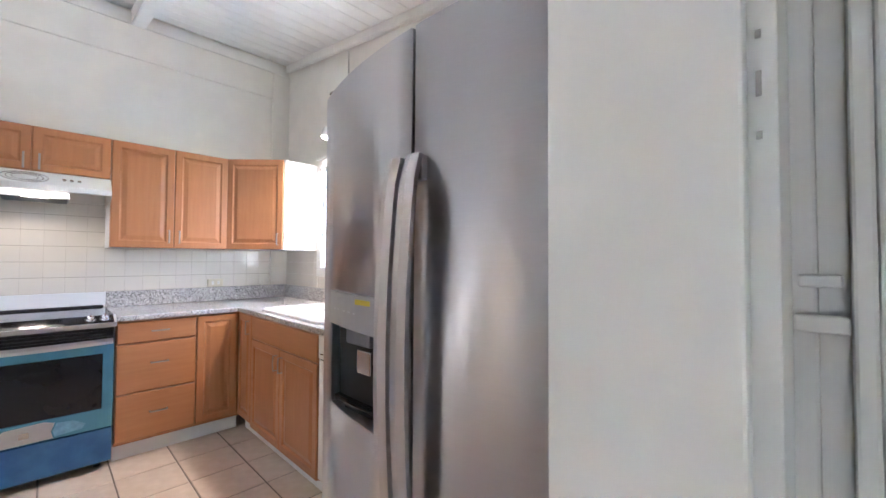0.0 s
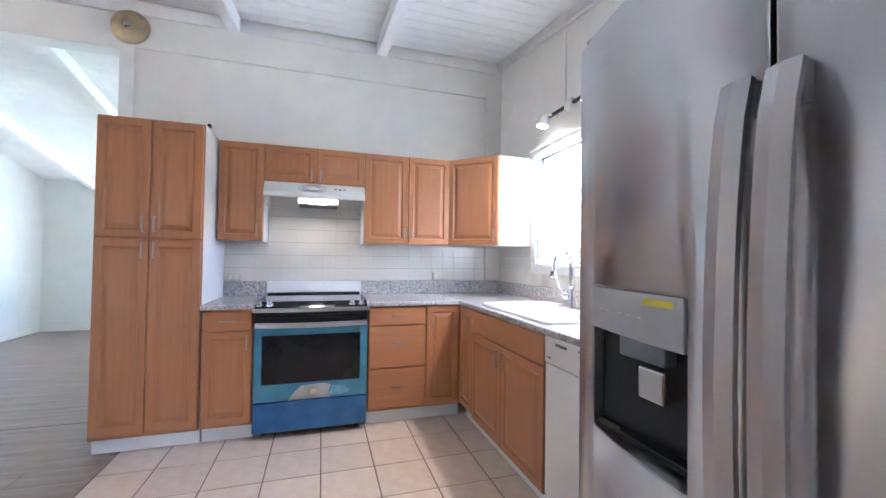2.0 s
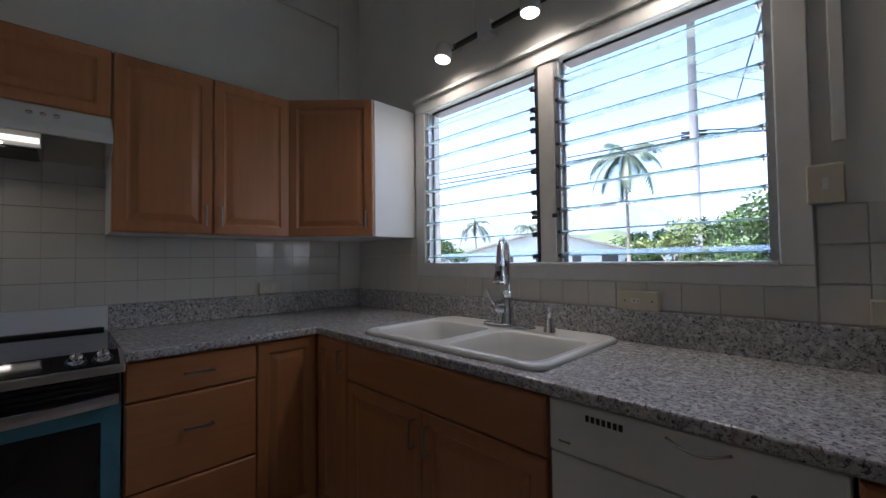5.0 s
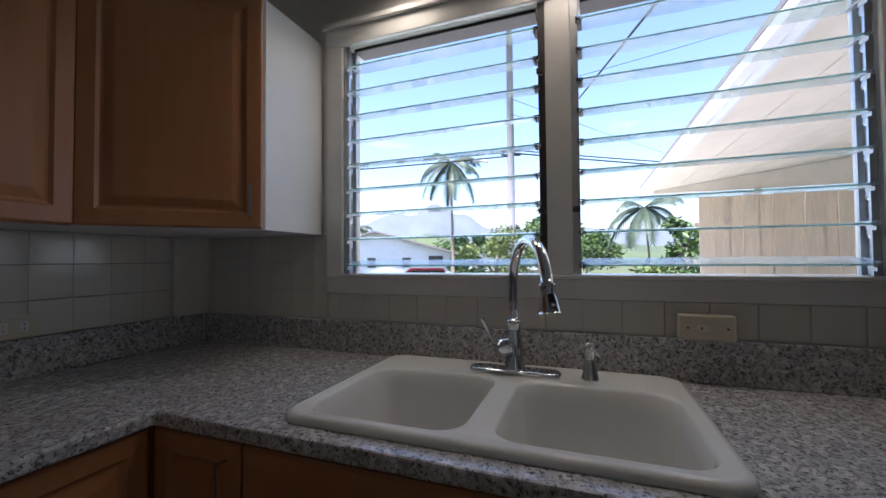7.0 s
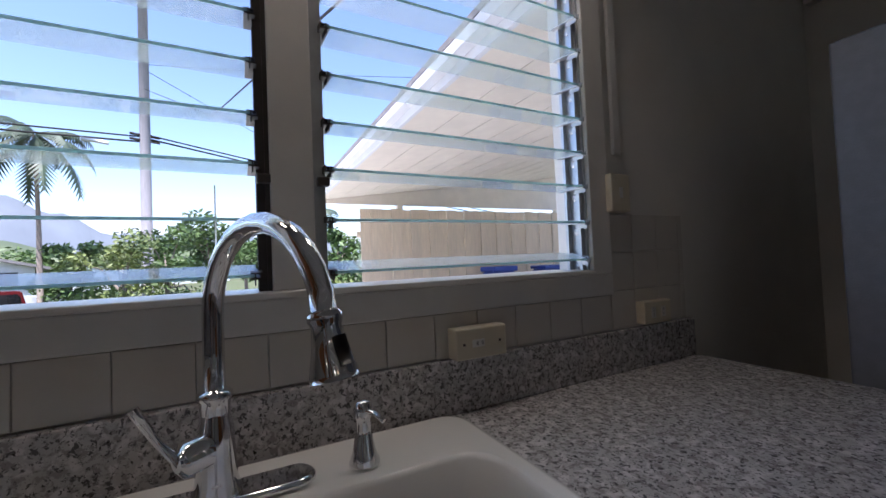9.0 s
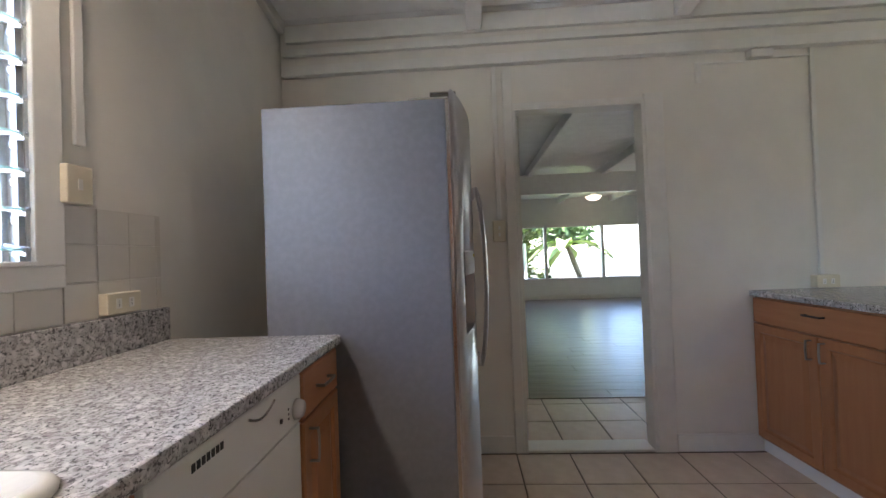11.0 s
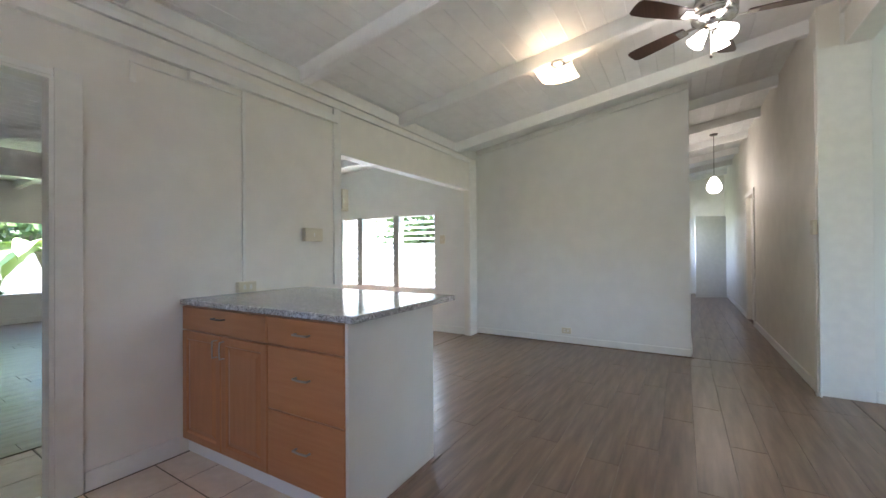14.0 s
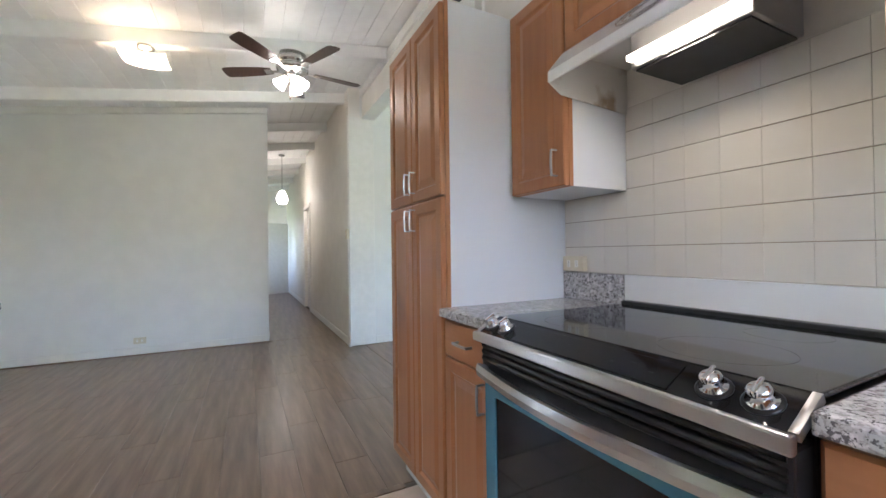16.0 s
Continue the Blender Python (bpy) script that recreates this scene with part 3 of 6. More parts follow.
cabinet("sink_cabinet", facing(-0.61, -0.897, 0, "W"), 0.945, BH, 0.605, [("panel", G, 0.943, 0.72, 0.872, None, 0, True), ("door", G, 0.471, 0.105, 0.714, 0.435, 0.63, True), ("door", 0.475, 0.943, 0.105, 0.714, 0.511, 0.63, True)],
        "honey maple sink base cabinet with two doors", BASE, toe=0.1, body=0.6)
cabinet("base_cabinet", facing(-0.61, -2.375, 0, "W"), 0.29, BH, 0.605, [("drawer", G, 0.288, 0.74, 0.872, 0.145, 0.806, False), ("door", G, 0.288, 0.105, 0.733, 0.04, 0.66, True)],
        "narrow honey maple base cabinet beside the refrigerator", BASE, toe=0.1)

# peninsula
pen = cabinet("peninsula_cabinet", facing(-2.778, -3.655, 0, "E"), 1.31, BH, 0.65, [
    ("drawer", 0.004, 0.785, 0.735, 0.872, 0.39, 0.825, False), ("door", 0.004, 0.392, 0.09, 0.729, 0.36, 0.66, True), ("door", 0.396, 0.785, 0.09, 0.729, 0.428, 0.66, True),
    ("drawer", 0.79, 1.305, 0.735, 0.872, 1.05, 0.805, False), ("drawer", 0.79, 1.305, 0.42, 0.729, 1.05, 0.6, False), ("drawer", 0.79, 1.305, 0.09, 0.414, 1.05, 0.27, False)],
    "honey maple peninsula cabinet with drawers, doors and white end panel", "kitchen cabinets", toe=0.075)
PANEL = material("off_white_painted_panel", (0.7, 0.68, 0.64), rough=0.5, vary=0.04, scale=4, bump=0.03, bump_scale=120)
part("end_panel", boxes((-3.45, -2.758, -2.3445, -2.326, 0.001, BH), bevel=0.001), PANEL, pen, "white end panel")
part("back_panel", boxes((-3.45, -3.432, -3.655, -2.345, 0.001, BH), bevel=0.001), PANEL, pen, "white back panel")

wide = next(o for o in pen.children if o.name.startswith("drawer"))
wide.children[0].data.materials[0] = DARK_FRAME
tagged(wide.children[0], "dark bronze bar handle")
for o in pen.children:
    if o.name.startswith("toe_kick"):
        o.location.x += 0.035


def swing(ob):
    """The peninsula stands two degrees askew."""
    about = Vector((-2.745, -2.29, 0))
    ob.matrix_basis = Matrix.Translation(about) @ Matrix.Rotation(radians(1.7), 4, "Z") @ Matrix.Translation(-about) @ ob.matrix_basis


swing(pen)

# ---- granite tops ----
CT0, CT1 = 0.881, 0.914


def granite(name, us, vs, keep, label):
    return tagged(part(name, plate(us, vs, keep, CT0, CT1, lambda u, v, w: (u, v, w), bevel=0.006), GRANITE), label, "countertop")


granite("countertop", (-2.419, -2.104), (-0.648, -0.003), lambda u, v: True, "grey speckled granite countertop beside the pantry cabinet")
granite("countertop", (-1.336, -0.64, -0.56, -0.09, -0.003), (-2.688, -1.77, -0.98, -0.648, -0.003), lambda u, v: (v > -0.648 or u > -0.64) and not (-0.56 < u < -0.09 and -1.77 < v < -0.98), "grey speckled granite countertop with sink cutout")
swing(granite("countertop", (-3.66, -2.745), (-3.658, -2.29), lambda u, v: True, "polished grey speckled granite peninsula top"))
for d, l in (((-2.419, -2.104, -0.022, -0.002, 0.9145, 1.03), ""), ((-1.336, -0.024, -0.022, -0.002, 0.9145, 1.03), ""), ((-0.022, -0.002, -2.68, -0.0225, 0.9145, 1.03), "")):
    tagged(part("backsplash", boxes(d, bevel=0.003), GRANITE), "low grey speckled granite backsplash", "backsplash")

# ---- range ----
range_ob = thing("range", (-1.72, -0.35, 0), "slide-in electric range with blue protective film on its door", "range")
RX0, RX1 = -2.099, -1.341
part("body", boxes((RX0 + 0.004, RX1 - 0.004, -0.60, -0.02, 0.05, 0.9), bevel=0.003), BLACK, range_ob)
part("cooktop", boxes((RX0, RX1, -0.60, -0.055, 0.915, 0.925), bevel=0.002), BLACK_GLASS, range_ob, "black ceramic glass cooktop")
BURNER = material("grey_burner_print", (0.09, 0.09, 0.095), rough=0.12, vary=0.1, scale=30)
for bx, by, br in ((RX0 + 0.2, -0.45, 0.105), (RX0 + 0.2, -0.19, 0.08), (RX1 - 0.2, -0.45, 0.115), (RX1 - 0.2, -0.19, 0.08)):
    bm = bmesh.new()
    rings = [[bm.verts.new((bx + r * math.cos(a), by + r * math.sin(a), 0.9253)) for a in (2 * math.pi * i / 36 for i in range(36))] for r in (br - 0.0012, br)]
    for i in range(36):
        bm.faces.new((rings[0][i], rings[1][i], rings[1][(i + 1) % 36], rings[0][(i + 1) % 36]))
    part("burner_ring", bm, BURNER, range_ob, "thin grey printed burner ring")
# the control strip slopes down towards the front edge
FALL = Matrix(((1, 0, 0, 0), (0, 0.88, -0.475, -0.60), (0, 0.475, 0.88, 0.924), (0, 0, 0, 1)))


def on_strip(*dims, bevel=0.0):
    """Boxes on the sloping strip: x, distance up the slope from its top edge (negative: down), height over it."""
    bm = boxes(*dims, bevel=bevel)
    bm.transform(FALL)
    return bm


strip_ob = part("control_strip", on_strip((RX0, RX1, -0.084, -0.001, -0.012, 0.0), bevel=0.001), BLACK_GLASS, range_ob, "sloping black glass control strip")
part("touch_panel", on_strip((RX0 + 0.155, RX1 - 0.175, -0.076, -0.012, 0.0, 0.0022), bevel=0.001), BLACK_GLASS, strip_ob, "raised touch control panel")
for k in range(9):
    u = RX0 + 0.2 + 0.042 * k
    part("panel_mark", on_strip((u, u + 0.009, -0.05 + 0.012 * (k % 2), -0.0485 + 0.012 * (k % 2), 0.0022, 0.0025)), BURNER, strip_ob)
part("cooktop_trim", boxes((RX0 - 0.004, RX1 + 0.004, -0.692, -0.674, 0.86, 0.888), bevel=0.005), STEEL, range_ob, "brushed steel front edge trim")
for x in (RX0 - 0.004, RX1 - 0.008):
    part("side_trim", on_strip((x, x + 0.012, -0.082, 0.0, -0.012, 0.003), bevel=0.001), STEEL, range_ob, "brushed steel side trim")
part("rear_vent", boxes((RX0 + 0.01, RX1 - 0.01, -0.06, -0.022, 0.9, 0.938), bevel=0.006), BLACK, range_ob, "black rear vent strip")
fascia = part("fascia", boxes((RX0 + 0.005, RX1 - 0.005, -0.664, -0.60, 0.762, 0.862), bevel=0.006), BLACK, range_ob, "black ridged front fascia")
for z, d in ((0.848, 0.016), (0.828, 0.012), (0.808, 0.008)):
    part("ridge", tube(bmesh.new(), [(RX0 + 0.012 + (RX1 - RX0 - 0.024) * k / 12, -0.661 - d * math.sin(math.pi * k / 12), z) for k in range(13)], 0.008, 8), BLACK, fascia)
for kx in (RX0 + 0.03, RX0 + 0.095, RX1 - 0.115, RX1 - 0.05):
    seat = FALL @ Vector((kx, -0.042, 0.0))
    turn = FALL.to_3x3()
    part("knob_base", lathe(bmesh.new(), [(0.027, 0), (0.027, 0.002), (0.024, 0.004), (0.0, 0.004)], 20, seat, turn), BLACK, range_ob, "black knob base ring")
    knob = part("knob", lathe(bmesh.new(), [(0.022, 0.003), (0.021, 0.006), (0.0165, 0.009), (0.017, 0.02), (0.0155, 0.025), (0.011, 0.0285), (0.0, 0.03)], 22, seat, turn), CHROME, range_ob, "domed chrome control knob")
    grip = boxes((-0.0035, 0.0035, -0.018, 0.018, 0.018, 0.033), bevel=0.003)
    grip.transform(Matrix.Translation(seat) @ turn.to_4x4())
    part("knob_grip", grip, CHROME, knob)
RY = -0.655
door = part("oven_door", plate((RX0 + 0.004, RX0 + 0.055, RX1 - 0.055, RX1 - 0.004), (0.255, 0.37, 0.7, 0.758), lambda u, v: not (RX0 + 0.055 < u < RX1 - 0.055 and 0.37 < v < 0.7), RY, -0.605, lambda u, v, w: (u, w, v), bevel=0.004), BLUE_FILM, range_ob, "oven door wrapped in blue film")
part("door_glass", boxes((RX0 + 0.056, RX1 - 0.056, RY + 0.006, -0.61, 0.371, 0.699)), BLACK_GLASS, door, "dark oven window glass")
def flat_patch(outline, y):
    """A thin patch with an uneven outline on the oven door; outline in (x, z)."""
    bm = bmesh.new()
    a, b = [bm.verts.new((RX0 + u, y, v)) for u, v in outline], [bm.verts.new((RX0 + u, y + 0.0012, v)) for u, v in outline]
    bm.faces.new(a)
    bm.faces.new(b[::-1])
    for k in range(len(a)):
        bm.faces.new((a[k], b[k], b[(k + 1) % len(a)], a[(k + 1) % len(a)]))
    bmesh.ops.recalc_face_normals(bm, faces=bm.faces)
    return bm


part("bare_steel", flat_patch([(0.225, 0.258), (0.5, 0.262), (0.49, 0.3), (0.505, 0.345), (0.46, 0.36), (0.31, 0.352), (0.265, 0.312)], RY - 0.0012), STEEL, door, "bare steel patch where the film is torn")
part("torn_film", flat_patch([(0.505, 0.268), (0.62, 0.28), (0.635, 0.305), (0.58, 0.338), (0.512, 0.342), (0.497, 0.3)], RY - 0.0022), material("pale_blue_creased_film", (0.2, 0.42, 0.58), rough=0.2, metal=0.2, vary=0.25, scale=30, bump=0.3, bump_scale=60), door, "creased pale blue flap of film")
part("badge", boxes((RX0 + 0.365, RX0 + 0.405, RY - 0.003, RY - 0.0016, 0.29, 0.322), bevel=0.0005), NICKEL, door)
n = 12
bm = bmesh.new()
pts = [(RX0 + 0.012 + (RX1 - RX0 - 0.024) * k / n, RY - 0.026 - 0.042 * math.sin(math.pi * k / n), 0.776) for k in range(n + 1)]
rings = [[bm.verts.new((x, y + dy, z + dz)) for dy, dz in ((0.008, -0.016), (-0.006, -0.017), (-0.01, 0.0), (-0.006, 0.017), (0.008, 0.016))] for x, y, z in pts]
for a, b in zip(rings, rings[1:]):
    for k in range(5):
        bm.faces.new((a[k], b[k], b[(k + 1) % 5], a[(k + 1) % 5]))
bm.faces.new(rings[0])
bm.faces.new(rings[-1][::-1])
box(bm, RX0 + 0.012, RX0 + 0.04, RY - 0.03, RY + 0.01, 0.763, 0.789, 0.003)
box(bm, RX1 - 0.04, RX1 - 0.012, RY - 0.03, RY + 0.01, 0.763, 0.789, 0.003)
bmesh.ops.recalc_face_normals(bm, faces=bm.faces)
part("door_handle", bm, STEEL, door, "curved brushed steel handle bar")
drawer = part("storage_drawer", boxes((RX0 + 0.004, RX1 - 0.004, RY, -0.605, 0.05, 0.248), bevel=0.005), DEEP_FILM, range_ob, "storage drawer under deep blue film")
part("tape", boxes((RX0 + 0.02, RX0 + 0.07, RY - 0.001, RY + 0.002, 0.185, 0.225)), DEEP_FILM, drawer)
part("tape", boxes((RX1 - 0.06, RX1 - 0.01, RY - 0.001, RY + 0.002, 0.175, 0.215)), DEEP_FILM, drawer)
for fx in (RX0 + 0.06, RX1 - 0.06):
    for fy in (-0.55, -0.1):
        part("foot", lathe(bmesh.new(), [(0.018, 0), (0.018, 0.05)], 10, (fx, fy, 0.0)), BLACK, range_ob)
tagged(part("range_backboard", boxes((RX0 - 0.004, RX1 + 0.004, -0.02, -0.002, 0.93, 1.03), bevel=0.002), MELAMINE), "white painted filler board behind the range", "backsplash")

# ---- range hood ----
STAINED = material("grease_stained_enamel", (0.74, 0.71, 0.66), second=(0.42, 0.31, 0.2), rough=0.28, vary=0.12, scale=7, mix_lo=0.36, mix_hi=0.5)
hood = thing("range_hood", (-1.725, -0.25, 1.63), "white under-cabinet range hood with lit lamp and grille oval", "range hood")
HX0, HX1 = -2.095, -1.352
prof = [(-0.003, 1.808), (-0.312, 1.808), (-0.322, 1.80), (-0.39, 1.722), (-0.39, 1.69)]
for x in (HX0, HX1 - 0.004):
    bm = bmesh.new()
    a = [bm.verts.new((x, y, z)) for y, z in prof + [(-0.335, 1.655), (-0.003, 1.635)]]
    b = [bm.verts.new((x + 0.004, y, z)) for y, z in prof + [(-0.335, 1.655), (-0.003, 1.635)]]
    bm.faces.new(a)
    bm.faces.new(b[::-1])
    for k in range(7):
        bm.faces.new((a[k], b[k], b[(k + 1) % 7], a[(k + 1) % 7]))
    bmesh.ops.recalc_face_normals(bm, faces=bm.faces)
    part("side_panel", bm, STAINED, hood, "white side panel with brown grease stains")
bm = bmesh.new()
for (ya, za), (yb, zb) in zip(prof, prof[1:]):
    vs = [bm.verts.new(p) for p in ((HX0 + 0.004, ya, za), (HX1 - 0.004, ya, za), (HX1 - 0.004, yb, zb), (HX0 + 0.004, yb, zb), (HX0 + 0.004, ya + 0.004, za - 0.004), (HX1 - 0.004, ya + 0.004, za - 0.004), (HX1 - 0.004, yb + 0.004, zb - 0.004), (HX0 + 0.004, yb + 0.004, zb - 0.004))]
    for q in ((0, 1, 2, 3), (7, 6, 5, 4), (0, 4, 5, 1), (2, 6, 7, 3)):
        bm.faces.new([vs[i] for i in q])
bmesh.ops.recalc_face_normals(bm, faces=bm.faces)
bmesh.ops.remove_doubles(bm, verts=bm.verts, dist=0.0001)
part("canopy", bm, APPLIANCE, hood)
part("filter_box", boxes((-1.86, -1.55, -0.285, -0.05, 1.65, 1.79), bevel=0.003), STEEL, hood, "grey metal filter box")
part("filter_mesh", boxes((-1.85, -1.56, -0.275, -0.06, 1.644, 1.6495)), BLACK, hood, "dark grease filter")
part("lamp_lens", boxes((-1.855, -1.555, -0.312, -0.287, 1.668, 1.684), bevel=0.002), HOOD_LAMP, hood, "lit hood lamp lens")
slope = Matrix.Translation((-1.75, -0.3575, 1.763)) @ pose(0, 0, 0, 50.5)
bm = bmesh.new()
for k in range(3):
    r = 0.1 - 0.022 * k
    tube(bm, [slope @ Vector((r * math.cos(a), 0.42 * r * math.sin(a), 0.0)) for a in (2 * math.pi * i / 32 for i in range(33))], 0.0022, 6, False)
part("grille_oval", bm, NICKEL, hood, "grey oval grille")
for k in range(3):
    c = slope @ Vector((0.17 + 0.035 * k, 0.0, 0.0))
    part("button", lathe(bmesh.new(), [(0.009, 0), (0.009, 0.004), (0.0, 0.005)], 12, c, Matrix.Rotation(radians(50.5), 4, "X")), NICKEL, hood)
area_lamp("hood_lamp", (-1.705, -0.3, 1.655), (-1.705, -0.3, 0.9), 0.12, 0.02, 0.05, (1, 0.87, 0.66))

# ---- sink ----


def rrect(x0, x1, y0, y1, r, z, n=5):
    pts = []
    for cx, cy, a0 in ((x1 - r, y1 - r, 0), (x0 + r, y1 - r, 90), (x0 + r, y0 + r, 180), (x1 - r, y0 + r, 270)):
        for k in range(n + 1):
            a = radians(a0 + 90 * k / n)
            pts.append(Vector((cx + r * math.cos(a), cy + r * math.sin(a), z)))
    return pts


def skin(bm, rings, smooth=True):
    made = [[bm.verts.new(p) for p in ring] for ring in rings]
    for a, b in zip(made, made[1:]):
        for k in range(len(a)):
            f = bm.faces.new((a[k], a[(k + 1) % len(a)], b[(k + 1) % len(a)], b[k]))
            f.smooth = smooth
    return made


SX0, SX1, SY0, SY1 = -0.592, -0.042, -1.802, -0.948
sink = thing("sink", (-0.315, -1.375, 0.91), "white porcelain double-bowl drop-in kitchen sink", "sink")
bm = bmesh.new()
rim = skin(bm, [rrect(SX0, SX1, SY0, SY1, 0.05, 0.9145), rrect(SX0 - 0.001, SX1 + 0.001, SY0 - 0.001, SY1 + 0.001, 0.05, 0.922), rrect(SX0 + 0.004, SX1 - 0.004, SY0 + 0.004, SY1 - 0.004, 0.048, 0.930), rrect(SX0 + 0.014, SX1 - 0.014, SY0 + 0.014, SY1 - 0.014, 0.045, 0.933)])
bowls = []
for y0, y1 in ((-1.768, -1.398), (-1.345, -0.982)):
    x0, x1 = -0.558, -0.195
    bowls.append(skin(bm, [rrect(x0 + d, x1 - d, y0 + d, y1 - d, 0.06, z) for d, z in ((0, 0.930), (0.006, 0.922), (0.013, 0.88), (0.022, 0.76), (0.03, 0.71), (0.042, 0.684), (0.06, 0.667), (0.085, 0.658), (0.11, 0.656))]))
    bm.faces.new(bowls[-1][-1]).smooth = True
loops = [rim[-1], bowls[0][0], bowls[1][0]]
edges = []
for loop in loops:
    for k in range(len(loop)):
        e = bm.edges.get((loop[k], loop[(k + 1) % len(loop)]))
        edges.append(e)
bmesh.ops.triangle_fill(bm, use_beauty=True, use_dissolve=False, edges=edges)
bmesh.ops.recalc_face_normals(bm, faces=bm.faces)
part("basin", bm, PORCELAIN, sink)
for y in (-1.585, -1.165):
    part("drain", lathe(bmesh.new(), [(0.04, 0), (0.042, 0.003), (0.03, 0.004), (0.028, 0.001), (0.0, 0.001)], 20, (-0.375, y, 0.6565)), NICKEL, sink, "metal drain")

# ---- faucet and soap pump ----
FX, FY, FZ = -0.14, -1.375, 0.933
tap = thing("faucet", (FX, FY, FZ), "polished chrome pull-down gooseneck faucet with side lever", "faucet")
bm = bmesh.new()
rings = [rrect(FX - 0.03, FX + 0.03, FY - 0.128, FY + 0.128, 0.0295, FZ + dz) for dz in (0.0, 0.006)]
rings.append(rrect(FX - 0.025, FX + 0.025, FY - 0.122, FY + 0.122, 0.0245, FZ + 0.0105))
made = skin(bm, rings)
bm.faces.new(made[-1])
bm.faces.new(made[0][::-1])
part("deck_plate", bm, CHROME, tap)
part("body", lathe(bmesh.new(), [(0.031, 0.01), (0.031, 0.014), (0.026, 0.03), (0.024, 0.06), (0.022, 0.1), (0.019, 0.115), (0.019, 0.135), (0.022, 0.138), (0.022, 0.145), (0.014, 0.15)], 24, (FX, FY, FZ)), CHROME, tap)
ang = radians(209)
dx, dy = math.cos(ang), math.sin(ang)
R = 0.116
pts = [(FX, FY, FZ + 0.14), (FX, FY, FZ + 0.2), (FX, FY, FZ + 0.25)]
for k in range(1, 15):
    a = math.pi * 0.97 * k / 14
    pts.append((FX + dx * R * (1 - math.cos(a)), FY + dy * R * (1 - math.cos(a)), FZ + 0.25 + R * math.sin(a)))
part("spout", tube(bmesh.new(), pts, 0.0135, 16), CHROME, tap)
end, before = Vector(pts[-1]), Vector(pts[-2])
way = (end - before).normalized()
head = [end - way * 0.004, end, end + way * 0.006, end + way * 0.012, end + way * 0.035, end + way * 0.06, end + way * 0.066]
wand = part("spray_head", tube(bmesh.new(), head, [0.014, 0.0185, 0.0185, 0.0155, 0.019, 0.025, 0.025], 18), CHROME, tap)
part("spray_button", tube(bmesh.new(), [end + way * 0.022 + Vector((-0.013, -0.007, 0)), end + way * 0.05 + Vector((-0.019, -0.01, 0))], 0.0085, 10), BLACK, wand, "black spray button")
part("lever_hub", tube(bmesh.new(), [(FX - 0.012, FY + 0.01, FZ + 0.075), (FX - 0.03, FY + 0.035, FZ + 0.075), (FX - 0.034, FY + 0.041, FZ + 0.075)], [0.021, 0.021, 0.012], 18), CHROME, tap)
part("lever", tube(bmesh.new(), [(FX - 0.03, FY + 0.035, FZ + 0.07), (FX - 0.036, FY + 0.058, FZ + 0.105), (FX - 0.04, FY + 0.082, FZ + 0.152)], [0.007, 0.005, 0.0065], 10), CHROME, tap)
soap = thing("soap_dispenser", (-0.15, -1.575, FZ), "small chrome soap pump on the sink rim", "soap dispenser")
part("pump_body", lathe(bmesh.new(), [(0.024, 0), (0.024, 0.004), (0.018, 0.02), (0.013, 0.045), (0.0115, 0.05), (0.0115, 0.07), (0.0135, 0.072), (0.0135, 0.096), (0.0, 0.099)], 20, (-0.15, -1.575, FZ)), CHROME, soap)
part("nozzle", tube(bmesh.new(), [(-0.15, -1.575, FZ + 0.082), (-0.175, -1.588, FZ + 0.082), (-0.19, -1.596, FZ + 0.074)], 0.004, 8), CHROME, soap)

# ---- dishwasher ----
dish = thing("dishwasher", (-0.32, -2.11, 0), "white built-in dishwasher under the granite counter", "dishwasher")
part("tub", boxes((-0.59, -0.03, -2.37, -1.848, 0.1, 0.878)), APPLIANCE, dish)
part("door", boxes((-0.625, -0.592, -2.368, -1.85, 0.12, 0.746), bevel=0.004), APPLIANCE, dish)
ctl = part("control_panel", boxes((-0.63, -0.592, -2.368, -1.85, 0.75, 0.876), bevel=0.006), APPLIANCE, dish)
for k in range(7):
    y = -1.944 - 0.0125 * k
    part("vent_slot", boxes((-0.6315, -0.629, y - 0.008, y, 0.842, 0.856)), BLACK, ctl)
part("pocket_handle", tube(bmesh.new(), [(-0.6305, -2.11 - 0.11 * s, 0.858 - 0.018 * math.sin(math.pi * s)) for s in (k / 8 for k in range(9))], 0.003, 6), NICKEL, ctl)
part("dial_mark", boxes((-0.6315, -0.629, -1.905, -1.875, 0.776, 0.781)), NICKEL, ctl)
part("indicator", lathe(bmesh.new(), [(0.006, 0), (0.006, 0.003), (0.0, 0.004)], 14, (-0.63, -2.25, 0.795), Matrix.Rotation(radians(-90), 4, "Y")), DARK_FRAME, ctl, "dark round indicator")
for k in range(3):
    part("indicator_dot", boxes((-0.6315, -0.629, -2.292, -2.287, 0.806 - 0.012 * k, 0.811 - 0.012 * k)), DARK_FRAME, ctl)
part("cycle_knob", lathe(bmesh.new(), [(0.026, 0), (0.026, 0.006), (0.021, 0.018), (0.0, 0.02)], 24, (-0.63, -2.335, 0.792), Matrix.Rotation(radians(-90), 4, "Y")), APPLIANCE, ctl, "white cycle knob")
part("kick_plate", boxes((-0.56, -0.55, -2.368, -1.85, 0.0, 0.099)), APPLIANCE, dish)

# ---- refrigerator ----
fridge = thing("refrigerator", (-0.65, -3.155, 0), "stainless side-by-side refrigerator with ice dispenser and grey sides", "refrigerator")
QY0, QY1, QZ = -3.61, -2.695, 1.765


def bow(y):
    s = (y - (QY0 + QY1) / 2) / ((QY1 - QY0) / 2)
    return -1.062 - 0.068 * (1 - abs(s) ** 2.1)


